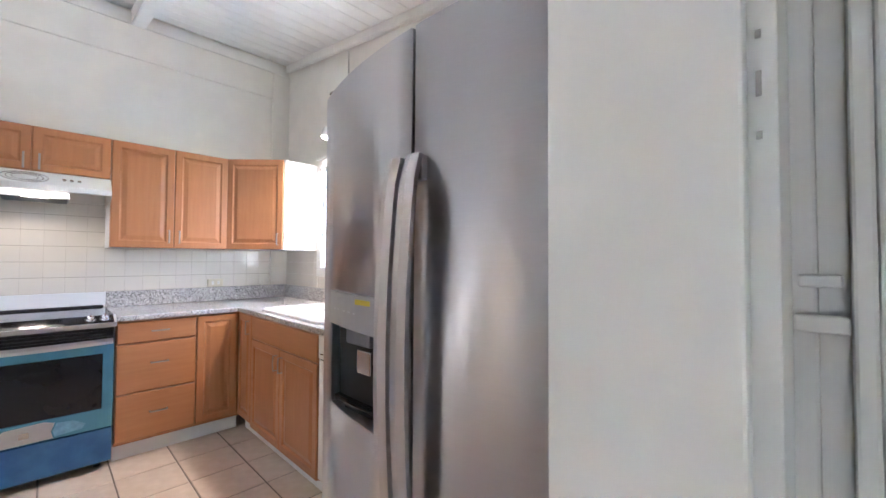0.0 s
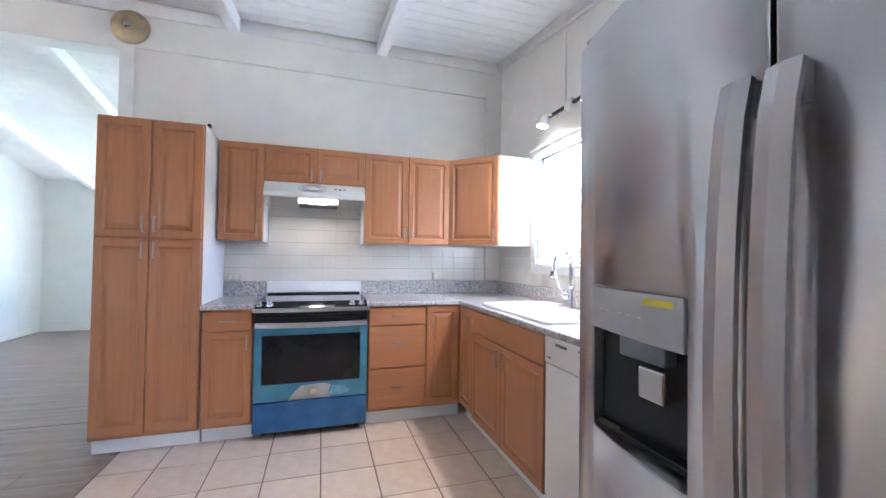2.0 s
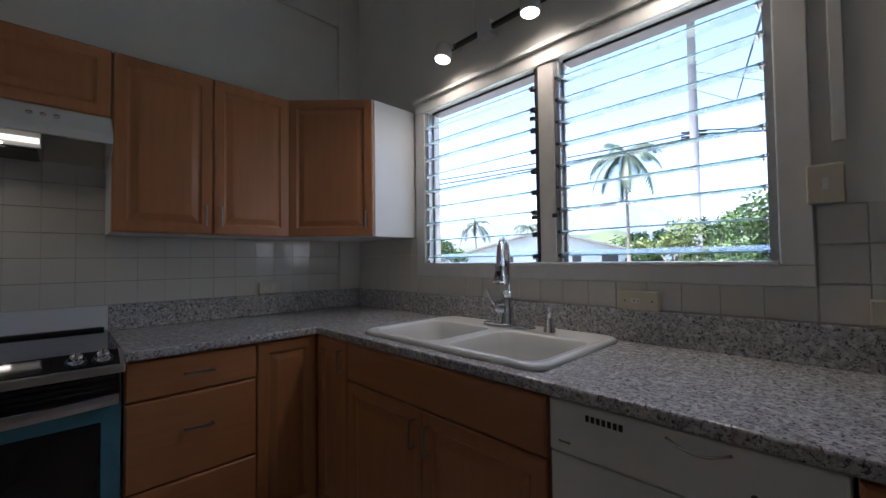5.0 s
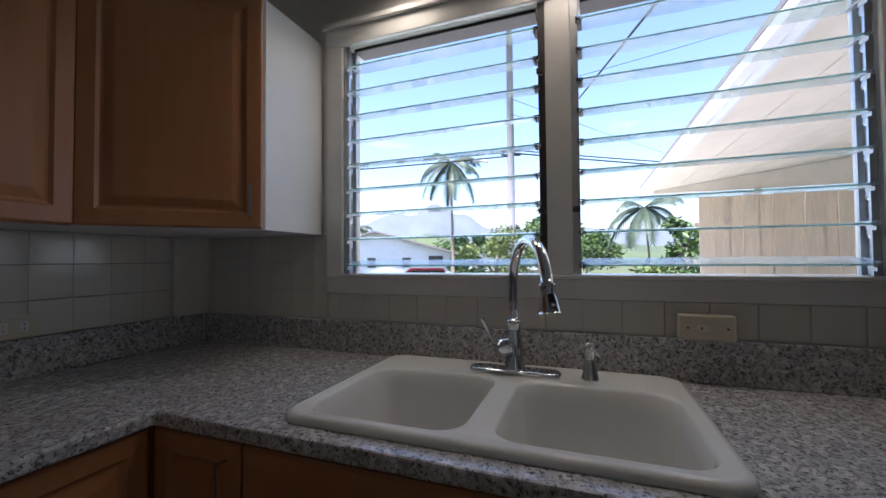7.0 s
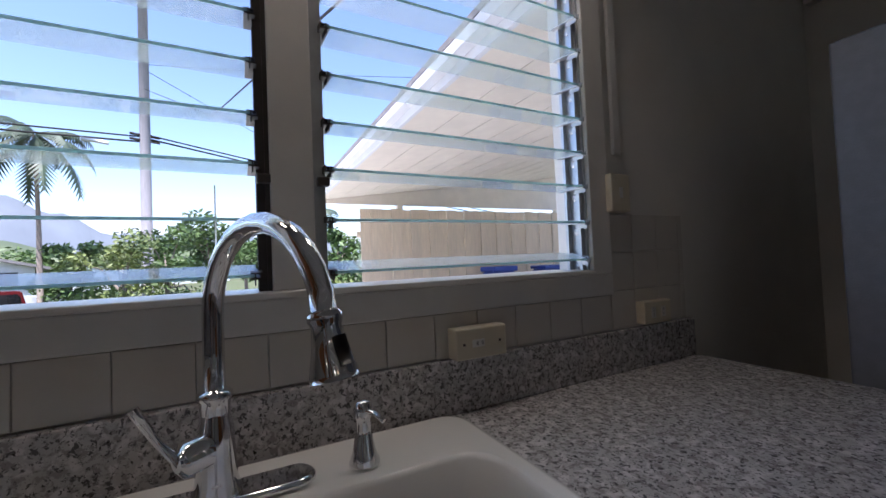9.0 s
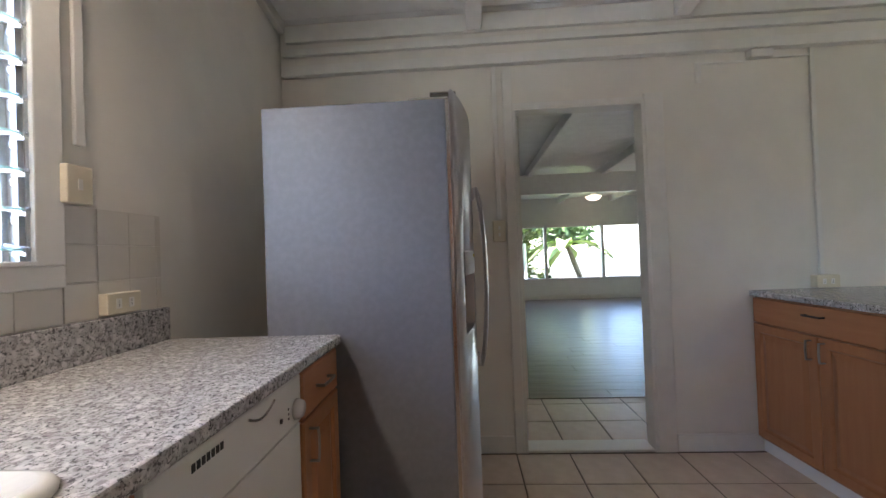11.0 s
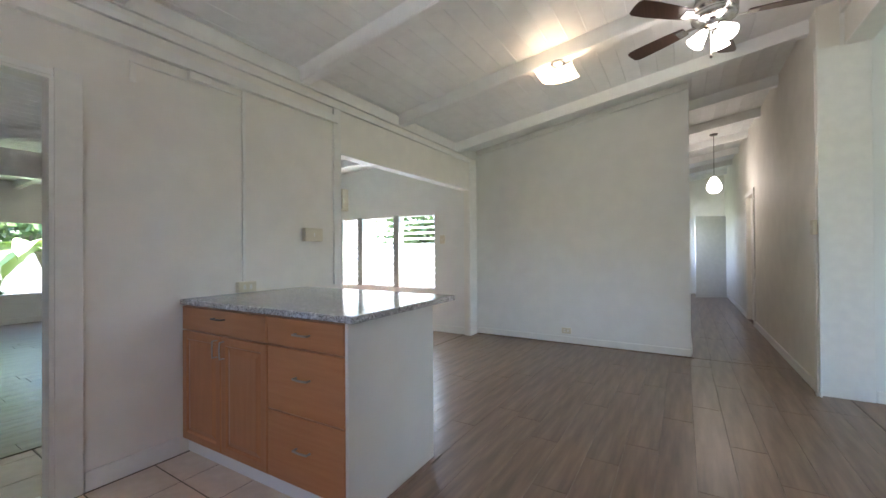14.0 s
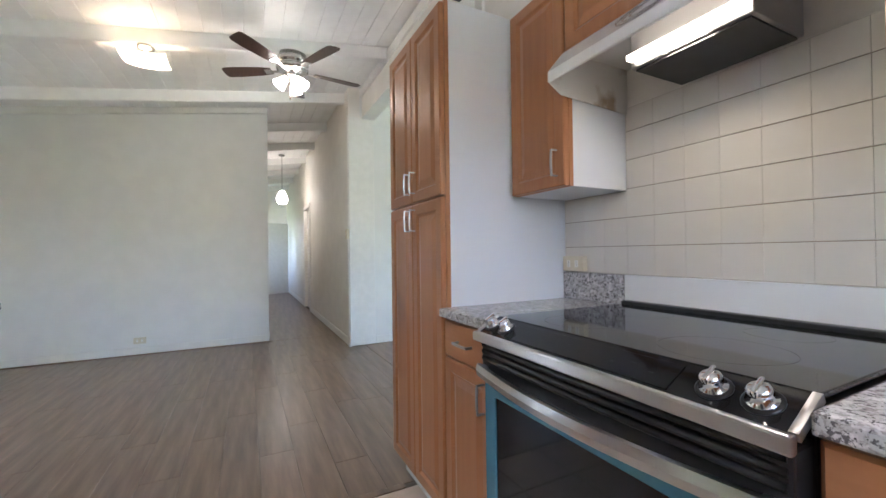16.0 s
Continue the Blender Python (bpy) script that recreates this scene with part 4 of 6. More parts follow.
part("body", boxes((-1.036, -0.366, QY0 + 0.005, QY1 - 0.005, 0.03, 1.735), bevel=0.006), GREY_SIDE, fridge, "grey textured steel cabinet body")


def fridge_door(y0, y1, hole=None):
    n = 10
    ys = sorted({*(y0 + (y1 - y0) * k / n for k in range(n + 1)), *((hole[0], hole[1]) if hole else ())})
    zs = sorted({0.08, QZ, *((hole[2], hole[3]) if hole else ())})
    keep = lambda u, v: not (hole and hole[0] < u < hole[1] and hole[2] < v < hole[3])
    bm = plate(ys, zs, keep, 0.0, 1.0, lambda u, v, w: (bow(u) if w > 0.5 else -1.05, u, v))
    for f in bm.faces:
        f.smooth = f.normal.x < -0.7
    es = [e for e in bm.edges if len(e.link_faces) == 2 and e.calc_face_angle(0) > 0.6]
    bmesh.ops.bevel(bm, geom=es, offset=0.004, segments=2, affect="EDGES")
    return bm


HOLE = (-3.045, -2.775, 0.88, 1.19)
left = part("freezer_door", fridge_door(-3.166, QY1, HOLE), STEEL, fridge, "brushed stainless freezer door")
right = part("fridge_door", fridge_door(QY0, -3.174), STEEL, fridge, "brushed stainless refrigerator door")
part("door_gasket", boxes((-1.049, -1.0365, QY0 + 0.012, QY1 - 0.012, 0.1, 1.733)), NICKEL, fridge, "pale grey door gasket")
part("top_cap", boxes((-1.049, -0.9, QY0 + 0.02, QY1 - 0.02, 1.7355, 1.748), bevel=0.004), NICKEL, fridge)
for y in (QY0 + 0.06, QY1 - 0.06):
    part("hinge_cover", boxes((-1.075, -0.98, y - 0.025, y + 0.025, QZ + 0.0005, QZ + 0.006), bevel=0.005), NICKEL, fridge)
part("base_grille", boxes((-1.02, -0.9, QY0 + 0.02, QY1 - 0.02, 0.0, 0.075), bevel=0.003), BLACK, fridge)
part("ice_dispenser", boxes((-1.056, -1.051, -3.044, -2.776, 0.881, 1.189)), BLACK, left, "black ice and water dispenser recess")
bm = plate((-3.044, -2.955, -2.865, -2.776), (1.1, 1.189), lambda u, v: True, 0.0, 1.0, lambda u, v, w: (bow(u) - 0.003 if w > 0.5 else -1.057, u, v), bevel=0.002)
for f in bm.faces:
    f.smooth = f.normal.x < -0.7
part("control_panel", bm, material("silver_plastic", (0.45, 0.45, 0.46), rough=0.5, metal=0.3, vary=0.04, scale=30), left, "silver dispenser control panel")
part("sticker", boxes((bow(-3.0) - 0.0045, bow(-3.0) + 0.01, -3.03, -2.96, 1.168, 1.18)), material("yellow_sticker", (0.75, 0.6, 0.05), rough=0.5, vary=0.05), left, "yellow sticker")
for k, y in enumerate((-2.815, -2.84, -2.88, -2.91, -2.94)):
    part("panel_mark", boxes((bow(y) - 0.004, bow(y) + 0.01, y - 0.009, y, 1.142, 1.145)), ALUMINIUM, left)
part("paddle", boxes((-1.085, -1.07, -2.965, -2.905, 0.985, 1.045), bevel=0.004), NICKEL, left, "grey dispenser paddle")
part("ice_chute", boxes((-1.09, -1.057, -2.97, -2.86, 1.055, 1.098), bevel=0.006), GREY_SIDE, left)
part("drip_tray", boxes((-1.085, -1.056, -3.04, -2.85, 0.882, 0.9), (-1.075, -1.056, -2.849, -2.78, 0.882, 0.9), bevel=0.004), BLACK_GLASS, left, "glossy dark drip tray")
for y, d in ((-3.142, left), (-3.198, right)):
    bm = bmesh.new()
    z0, z1, n = 0.665, 1.485, 16
    base = bow(y)
    prof = [(z0 + (z1 - z0) * k / n, base - 0.012 - 0.034 * math.sin(math.pi * k / n) ** 0.6) for k in range(n + 1)]
    rings = [[bm.verts.new((x + dx, y + dy, z)) for dx, dy in ((0.0, -0.018), (-0.012, -0.02), (-0.017, 0.0), (-0.012, 0.02), (0.0, 0.018))] for z, x in prof]
    for a, b in zip(rings, rings[1:]):
        for k in range(5):
            f = bm.faces.new((a[k], a[(k + 1) % 5], b[(k + 1) % 5], b[k]))
            f.smooth = False
    bm.faces.new(rings[0])
    bm.faces.new(rings[-1][::-1])
    box(bm, base - 0.014, base + 0.006, y - 0.017, y + 0.017, z0, z0 + 0.05, 0.003)
    box(bm, base - 0.014, base + 0.006, y - 0.017, y + 0.017, z1 - 0.05, z1, 0.003)
    bmesh.ops.recalc_face_normals(bm, faces=bm.faces)
    part("door_handle", bm, STEEL, d, "bowed brushed steel door handle")

# ---- kitchen window: two jalousie sashes ----
win = thing("window_1", (0.05, -1.48, 1.19), "white framed jalousie window with clear glass louvres, tilted open", "window", kind="structure")
WY0, WY1, WZ0, WZ1 = WIN
part("casing", boxes((-0.02, -0.001, WY0 - 0.075, WY1 + 0.07, WZ1, WZ1 + 0.075), bevel=0.004), TRIM, win)
part("casing", boxes((-0.02, -0.001, WY0 - 0.075, WY0, WZ0, WZ1 - 0.0005), bevel=0.004), TRIM, win)
part("casing", boxes((-0.02, -0.001, WY1, WY1 + 0.07, WZ0, WZ1 - 0.0005), bevel=0.004), TRIM, win)
part("casing", boxes((-0.02, -0.001, WY0 - 0.075, WY1 + 0.07, WZ0 - 0.06, WZ0 - 0.0005), bevel=0.004), TRIM, win)
part("sill", boxes((-0.03, 0.13, WY0 + 0.0005, WY1 - 0.0005, WZ0 - 0.0, WZ0 + 0.012), bevel=0.003), TRIM, win)
part("drip_cap", boxes((-0.036, -0.0205, WY0 - 0.085, WY1 + 0.08, WZ1 + 0.065, WZ1 + 0.085), bevel=0.003), TRIM, win)
MY0, MY1 = -1.535, -1.46
part("mullion", boxes((-0.012, 0.1, MY0, MY1, WZ0 + 0.0125, WZ1), bevel=0.003), TRIM, win)
for y0, y1 in ((WY0, MY0), (MY1, WY1)):
    for y, s in ((y0, 1), (y1, -1)):
        part("channel", boxes((-0.008, 0.062, y + s * 0.0005, y + s * 0.008, WZ0 + 0.013, WZ1 - 0.001), (-0.003, 0.006, y + s * 0.008, y + s * 0.022, WZ0 + 0.013, WZ1 - 0.001), (0.042, 0.051, y + s * 0.008, y + s * 0.022, WZ0 + 0.013, WZ1 - 0.001)), ALUMINIUM if y in (WY0, WY1) or y == MY0 else DARK_FRAME, win, "metal jalousie channel")
    part("head_stop", boxes((0.02, 0.09, y0 + 0.03, y1 - 0.03, WZ1 - 0.012, WZ1 - 0.0005), bevel=0.002), DARK_FRAME, win)
JX, pitch = 0.024, 0.0925
n_blades = int((WZ1 - WZ0 - 0.07) / pitch) + 1
for s, (y0, y1) in enumerate(((WY0 + 0.026, MY0 - 0.026), (MY1 + 0.026, WY1 - 0.026))):
    for k in range(n_blades):
        z = WZ0 + 0.05 + pitch * k
        tilt = (-11, -5, -2, -6, -8)[k] if k < 5 else -9 - 3 * s
        tilt += 1.2 * math.sin(3.1 * k + s)
        m = Matrix.Translation((JX, 0, z)) @ Matrix.Rotation(radians(tilt), 4, "Y")
        bm = boxes((-0.049, 0.049, y0, y1, -0.0026, 0.0026))
        bm.transform(m)
        blade = part("louvre", bm, PANE, win)
        blade.visible_shadow = False
        bm = boxes((-0.0512, -0.0491, y0, y1, -0.0026, 0.0026), bevel=0.0004)
        bm.transform(m)
        part("louvre_edge", bm, EDGE, blade, "pale green ground glass edge")
        for y, q in ((y0, -1), (y1, 1)):
            bm = boxes((-0.054, 0.035, y - 0.009, y + 0.009, -0.006, -0.0028), (-0.054, 0.03, y + q * 0.006, y + q * 0.009, -0.0028, 0.006), (-0.05, -0.03, y - 0.009, y + 0.009, 0.003, 0.005))
            box(bm, -0.056, -0.02, y - 0.002 * q - 0.001, y - 0.002 * q + 0.001, -0.016, 0.004)
            bm.transform(m)
            part("clip", bm, ALUMINIUM if (s, q) in ((0, -1), (1, 1)) else DARK_FRAME, blade)
            bm = lathe(bmesh.new(), [(0.0, -0.002), (0.011, -0.002), (0.011, 0.002), (0.0, 0.002)], 10, (JX - 0.012, y + q * 0.008, z - 0.026), Matrix.Rotation(radians(90), 4, "X"))
            part("pivot", bm, ALUMINIUM if (s, q) in ((0, -1), (1, 1)) else DARK_FRAME, win, "metal louvre pivot")
for y, z in ((MY0 - 0.012, 1.40), (MY1 + 0.012, 1.40), (MY1 + 0.012, 1.83)):
    bm = tube(bmesh.new(), [(0.02, y, z + 0.02), (-0.01, y, z), (-0.035, y, z - 0.004)], 0.005, 8)
    box(bm, -0.045, -0.03, y - 0.011, y + 0.011, z - 0.012, z + 0.004, 0.002)
    part("crank_handle", bm, DARK_FRAME, win, "dark operator lever")

# ---- track lights ----
track = thing("track_light", (-0.03, -1.45, 2.32), "white track light with three lit round heads above the window", "track light")
part("rail", boxes((-0.05, -0.028, -2.2, -0.93, 2.318, 2.338), bevel=0.002), BLACK, track, "thin black rail")
part("feed_box", boxes((-0.06, -0.001, -1.24, -1.16, 2.29, 2.36), bevel=0.004), APPLIANCE, track)
for y in (-1.0, -2.15):
    part("standoff", boxes((-0.05, -0.001, y - 0.01, y + 0.01, 2.322, 2.334)), APPLIANCE, track)
for y, tilt in ((-0.985, 12), (-1.50, 4), (-1.985, 4)):
    turn = Matrix.Rotation(radians(tilt), 4, "Y")
    hd = part("lamp_head", lathe(bmesh.new(), [(0.02, 0.085), (0.034, 0.08), (0.04, 0.06), (0.042, 0.004), (0.039, 0.0)][::-1], 24, (-0.125, y, 2.232), turn), APPLIANCE, track, "white cylindrical lamp head")
    part("lens", lathe(bmesh.new(), [(0.0, -0.001), (0.037, -0.001), (0.037, 0.002)], 24, (-0.125, y, 2.232), turn), SPOT, hd, "lit lens")
    part("arm", tube(bmesh.new(), [(-0.04, y, 2.325), (-0.08, y, 2.325), (-0.125, y, 2.31)], 0.008, 8), APPLIANCE, track)
    data = bpy.data.lights.new("track_spot", "SPOT")
    data.energy, data.spot_size, data.spot_blend, data.shadow_soft_size, data.color = 1.8, radians(155), 1.0, 0.08, (1, 0.84, 0.62)
    ob = new("track_spot", data)
    ob.matrix_world = look((-0.125, y, 2.225), (-0.06, y, 1.2))

# ---- outlets, switches and surface conduit ----


def wall_box(name, at, way, w, h, d, label, marks, category="outlet"):
    """A surface-mounted ivory box; way as in facing()."""
    m = facing(*at, way)
    root = thing(name, at, label, category)
    bm = boxes((-w / 2, w / 2, -d, -0.001, -h / 2, h / 2), bevel=0.004)
    bm.transform(m)
    part("cover", bm, IVORY, root)
    for u, v, a, b, mat in marks:
        bm = boxes((u - a / 2, u + a / 2, -d - 0.0015, -d + 0.002, v - b / 2, v + b / 2))
        bm.transform(m)
        part("socket" if mat is DARK_FRAME else "rocker", bm, mat, root)
    return root


SOCK = [(-0.022, 0, 0.018, 0.03, TRIM), (0.022, 0, 0.018, 0.03, TRIM), (-0.022, 0.006, 0.003, 0.008, DARK_FRAME), (-0.022, -0.006, 0.003, 0.008, DARK_FRAME), (0.022, 0.006, 0.003, 0.008, DARK_FRAME), (0.022, -0.006, 0.003, 0.008, DARK_FRAME)]
GFCI = [(-0.01, 0, 0.03, 0.016, TRIM), (-0.013, 0, 0.005, 0.008, DARK_FRAME), (0.0, 0, 0.005, 0.008, DARK_FRAME), (-0.045, 0, 0.005, 0.005, DARK_FRAME), (0.045, 0, 0.005, 0.005, DARK_FRAME)]
wall_box("outlet", (-2.345, -0.009, 1.068), "S", 0.115, 0.065, 0.03, "ivory wall outlet above the granite backsplash", SOCK)
wall_box("outlet", (-0.625, -0.009, 1.068), "S", 0.115, 0.065, 0.03, "ivory wall outlet above the granite backsplash", SOCK)
wall_box("outlet", (-0.009, -1.866, 1.065), "W", 0.128, 0.066, 0.04, "ivory surface outlet with safety buttons", GFCI)
wall_box("outlet", (-0.009, -2.477, 1.07), "W", 0.12, 0.065, 0.03, "ivory wall outlet near the refrigerator", SOCK)
wall_box("light_switch", (-0.009, -2.345, 1.41), "W", 0.075, 0.105, 0.03, "ivory light switch beside the window", [(0, 0, 0.012, 0.03, TRIM)], "switch")
N = 180
wall_box("light_switch", (-1.296, -3.657, 1.305), N, 0.075, 0.125, 0.045, "ivory surface light switch beside the doorway", [(0, 0.02, 0.012, 0.02, TRIM), (0, -0.02, 0.012, 0.02, TRIM)], "switch")
wall_box("outlet", (-3.105, -3.657, 0.955), N, 0.125, 0.07, 0.045, "ivory surface outlet above the peninsula", SOCK)
wall_box("light_switch", (-3.665, -3.657, 1.325), N, 0.17, 0.105, 0.045, "ivory surface switch beside the wide opening", [(0, 0, 0.012, 0.03, TRIM)], "switch")
wall_box("outlet", (WEST + 0.002, -2.38, 0.165), "E", 0.115, 0.07, 0.02, "ivory outlet low on the white wall", SOCK)
wall_box("light_switch", (-5.825, -0.187, 1.36), "S", 0.075, 0.12, 0.03, "ivory switch on the opening's post", [(0, 0, 0.012, 0.03, TRIM)], "switch")
wall_box("light_switch", (-6.448, -4.12, 1.36), "E", 0.075, 0.12, 0.03, "ivory switch beside the louvred window", [(0, 0, 0.012, 0.03, TRIM)], "switch")
junction = thing("junction_box", (-2.81, -3.65, 2.25), "white junction box with surface conduit", "junction box")
part("cover", boxes((-2.87, -2.745, -3.655, -3.61, 2.235, 2.28), bevel=0.004), TRIM, junction)
part("conduit", boxes((-3.089, -2.871, -3.657, -3.645, 2.24, 2.252), bevel=0.002), TRIM, junction)
part("conduit", boxes((-2.744, -2.46, -3.657, -3.645, 2.225, 2.237), bevel=0.002), TRIM, junction)
part("conduit", boxes((-2.49, -2.46, -3.657, -3.645, 2.12, 2.2245), bevel=0.002), TRIM, junction)
for x0, x1, z0, z1 in ((-3.115, -3.09, 0.992, 2.288), (-1.312, -1.285, 1.37, 2.288)):
    strip("conduit", (x0, x1, -3.658, -3.644, z0, z1), TRIM)
for y0, y1 in ((-0.191, -0.172),):
    strip("conduit", (-5.84, -5.81, y0, y1, 1.42, 2.78), TRIM)
strip("conduit", (-0.012, -0.001, -2.39, -2.36, 1.525, 2.9), TRIM)
strip("conduit", (-0.012, -0.001, -1.105, -1.09, 2.36, 2.93), TRIM)
strip("conduit", (-5.85, -5.8, -0.2, -0.186, 0.0, 1.298), TRIM)

gong = thing("door_chime", (-3.09, 0.0, 2.96), "round brass-coloured wall vent disc above the opening", "wall vent")
part("dome", lathe(bmesh.new(), [(0.0, 0.055), (0.05, 0.05), (0.1, 0.035), (0.125, 0.012), (0.13, 0.0)][::-1], 32, (-3.09, -0.026, 2.955), Matrix.Rotation(radians(90), 4, "X")), material("aged_brass", (0.5, 0.4, 0.24), rough=0.35, metal=0.8, vary=0.2, scale=15), gong)
part("centre_plate", lathe(bmesh.new(), [(0.0, 0.062), (0.028, 0.06), (0.03, 0.045)][::-1], 20, (-3.09, -0.026, 2.955), Matrix.Rotation(radians(90), 4, "X")), NICKEL, gong)
tagged(part("cable_clip", boxes((-2.418, -2.40, -0.58, -0.54, 2.102, 2.12), bevel=0.003), BLACK), "small black clip on the pantry cabinet top", "clip")

# ---- ceiling lamp, fan and pendant ----
LX, LY = -4.83, -1.985
beam_z = ceiling_z(LY) - 0.121
lamp = thing("ceiling_lamp", (LX, LY, beam_z), "lit square frosted glass ceiling lamp on a beam", "ceiling lamp")
part("canopy", lathe(bmesh.new(), [(0.06, 0.0), (0.06, -0.015), (0.03, -0.03), (0.012, -0.035), (0.012, -0.13)][::-1], 24, (LX, LY, beam_z)), NICKEL, lamp)
bm = bmesh.new()
n = 10
grid = [[bm.verts.new((LX + 0.15 * u, LY + 0.15 * v, beam_z - 0.135 + 0.022 * (abs(u) ** 2.5 + abs(v) ** 2.5) / 1.0)) for v in (2 * j / n - 1 for j in range(n + 1))] for u in (2 * i / n - 1 for i in range(n + 1))]
for i in range(n):
    for j in range(n):
        f = bm.faces.new((grid[i][j], grid[i][j + 1], grid[i + 1][j + 1], grid[i + 1][j]))
        f.smooth = True
bmesh.ops.solidify(bm, geom=bm.faces, thickness=0.005)
part("glass_shade", bm, WARM, lamp, "glowing square frosted glass")
part("bulb", lathe(bmesh.new(), [(0.0, 0.0), (0.022, 0.01), (0.028, 0.03), (0.015, 0.05)], 16, (LX, LY, beam_z - 0.105)), FROST, lamp)
point_lamp("ceiling_lamp_light", (LX, LY, beam_z - 0.07), 0.3, 0.04, (1, 0.76, 0.5))

FNX, FNY = -4.83, -0.91
fan_z = ceiling_z(FNY) - 0.121
fan = thing("ceiling_fan", (FNX, FNY, fan_z), "brushed nickel ceiling fan with five dark blades and lit shades", "ceiling fan")
part("motor_housing", lathe(bmesh.new(), [(0.0, -0.2), (0.05, -0.2), (0.06, -0.185), (0.05, -0.165), (0.1, -0.155), (0.135, -0.14), (0.14, -0.12), (0.125, -0.105), (0.125, -0.09), (0.14, -0.08), (0.14, -0.05), (0.12, -0.035), (0.12, 0.0)], 36, (FNX, FNY, fan_z)), NICKEL, fan)
for k in range(5):
    a = radians(25 + 72 * k)
    m = Matrix.Translation((FNX, FNY, fan_z - 0.135)) @ Matrix.Rotation(a, 4, "Z") @ Matrix.Rotation(radians(11), 4, "X")
    outline = [(0.19, -0.042), (0.3, -0.055), (0.5, -0.066), (0.6, -0.064), (0.625, -0.05), (0.63, 0.0), (0.625, 0.05), (0.6, 0.064), (0.5, 0.066), (0.3, 0.055), (0.19, 0.042)]
    bm = bmesh.new()
    top, bot = [bm.verts.new(m @ Vector((x, y, 0.003))) for x, y in outline], [bm.verts.new(m @ Vector((x, y, -0.003))) for x, y in outline]
    bm.faces.new(top)
    bm.faces.new(bot[::-1])
    for i in range(len(outline)):
        bm.faces.new((top[i], bot[i], bot[(i + 1) % len(outline)], top[(i + 1) % len(outline)]))
    bmesh.ops.recalc_face_normals(bm, faces=bm.faces)
    blade = part("blade", bm, DARK_WOOD, fan, "dark walnut fan blade")
    bm = boxes((0.1, 0.2, -0.014, 0.014, -0.009, -0.004), (0.19, 0.25, -0.035, 0.035, -0.009, -0.0045), bevel=0.002)
    bm.transform(m)
    part("blade_iron", bm, NICKEL, blade, "nickel blade bracket")
for k in range(3):
    a = radians(40 + 120 * k)
    hx, hy = FNX + 0.055 * math.cos(a), FNY + 0.055 * math.sin(a)
    turn = Matrix.Rotation(a, 4, "Z") @ Matrix.Rotation(radians(-38), 4, "Y")
    part("shade", lathe(bmesh.new(), [(0.022, 0.0), (0.03, -0.02), (0.042, -0.06), (0.058, -0.105), (0.055, -0.105), (0.0, -0.09)][::-1], 20, (hx, hy, fan_z - 0.215), turn), FROST, fan, "lit frosted glass shade")
    part("shade_holder", lathe(bmesh.new(), [(0.02, -0.005), (0.024, 0.0), (0.02, 0.02), (0.0, 0.025)], 16, (hx, hy, fan_z - 0.212), turn), NICKEL, fan)
part("pull_chain", tube(bmesh.new(), [(FNX, FNY - 0.02, fan_z - 0.2), (FNX, FNY - 0.02, fan_z - 0.38)], 0.002, 6), NICKEL, fan)
part("chain_fob", lathe(bmesh.new(), [(0.0, 0), (0.009, 0.008), (0.006, 0.03), (0.0, 0.035)], 10, (FNX, FNY - 0.02, fan_z - 0.41)), DARK_WOOD, fan)
point_lamp("fan_light", (FNX, FNY, fan_z - 0.36), 0.22, 0.06, (1, 0.88, 0.7))

pendant = thing("pendant_lamp", (-9.32, -0.66, ceiling_z(-0.66)), "lit white egg-shaped glass pendant on a cord", "pendant lamp")
zc = ceiling_z(-0.66)
part("cord", tube(bmesh.new(), [(-9.32, -0.66, zc - 0.005), (-9.32, -0.66, 2.36)], 0.004, 6), DARK_FRAME, pendant)
part("ceiling_rose", lathe(bmesh.new(), [(0.05, -0.025), (0.06, 0.0)], 16, (-9.32, -0.66, zc - 0.002)), DARK_FRAME, pendant)
part("shade", lathe(bmesh.new(), [(0.0, -0.13), (0.06, -0.12), (0.1, -0.07), (0.105, -0.02), (0.085, 0.05), (0.05, 0.11), (0.025, 0.14), (0.0, 0.145)], 24, (-9.32, -0.66, 2.235)), FROST, pendant, "glowing opal glass")
point_lamp("pendant_light", (-9.32, -0.66, 2.04), 0.12, 0.08)

# ---- hall doors ----
for x0, x1 in ((-9.9, -9.15),):
    d = thing("door_2", ((x0 + x1) / 2, -0.18, 0), "white painted door casing in the hall", "doorway", kind="structure")
    part("casing", boxes((x0 - 0.08, x0, -0.19, -0.1705, 0, 2.13), bevel=0.003), TRIM, d)
    part("casing", boxes((x1, x1 + 0.08, -0.19, -0.1705, 0, 2.13), bevel=0.003), TRIM, d)
    part("casing", boxes((x0 + 0.0005, x1 - 0.0005, -0.19, -0.1705, 2.051, 2.13), bevel=0.003), TRIM, d)
    part("leaf", boxes((x0 + 0.0005, x1 - 0.0005, -0.12, -0.05, 0.0005, 2.0495)), TRIM, d)
d = thing("door_3", (-12.9, -0.5, 0), "white panel door standing open at the hall's end", "door", kind="structure")
m = Matrix.Translation((-13.3, -0.2, 0.01)) @ Matrix.Rotation(radians(-62), 4, "Z")
bm = raised_panel(0.72, 2.0, m, 0.12)
leaf = part("leaf", bm, TRIM, d)
bm = lathe(bmesh.new(), [(0.012, 0), (0.012, 0.04), (0.028, 0.05), (0.03, 0.07), (0.0, 0.08)], 16, (0, 0, 0), Matrix.Rotation(radians(90), 4, "X"))
bm.transform(m @ Matrix.Translation((0.65, -0.02, 0.98)))
part("door_knob", bm, NICKEL, leaf, "metal door knob")
d = thing("door_4", (-13.98, -0.75, 0), "pale glazed door at the hall's end", "door", kind="structure")
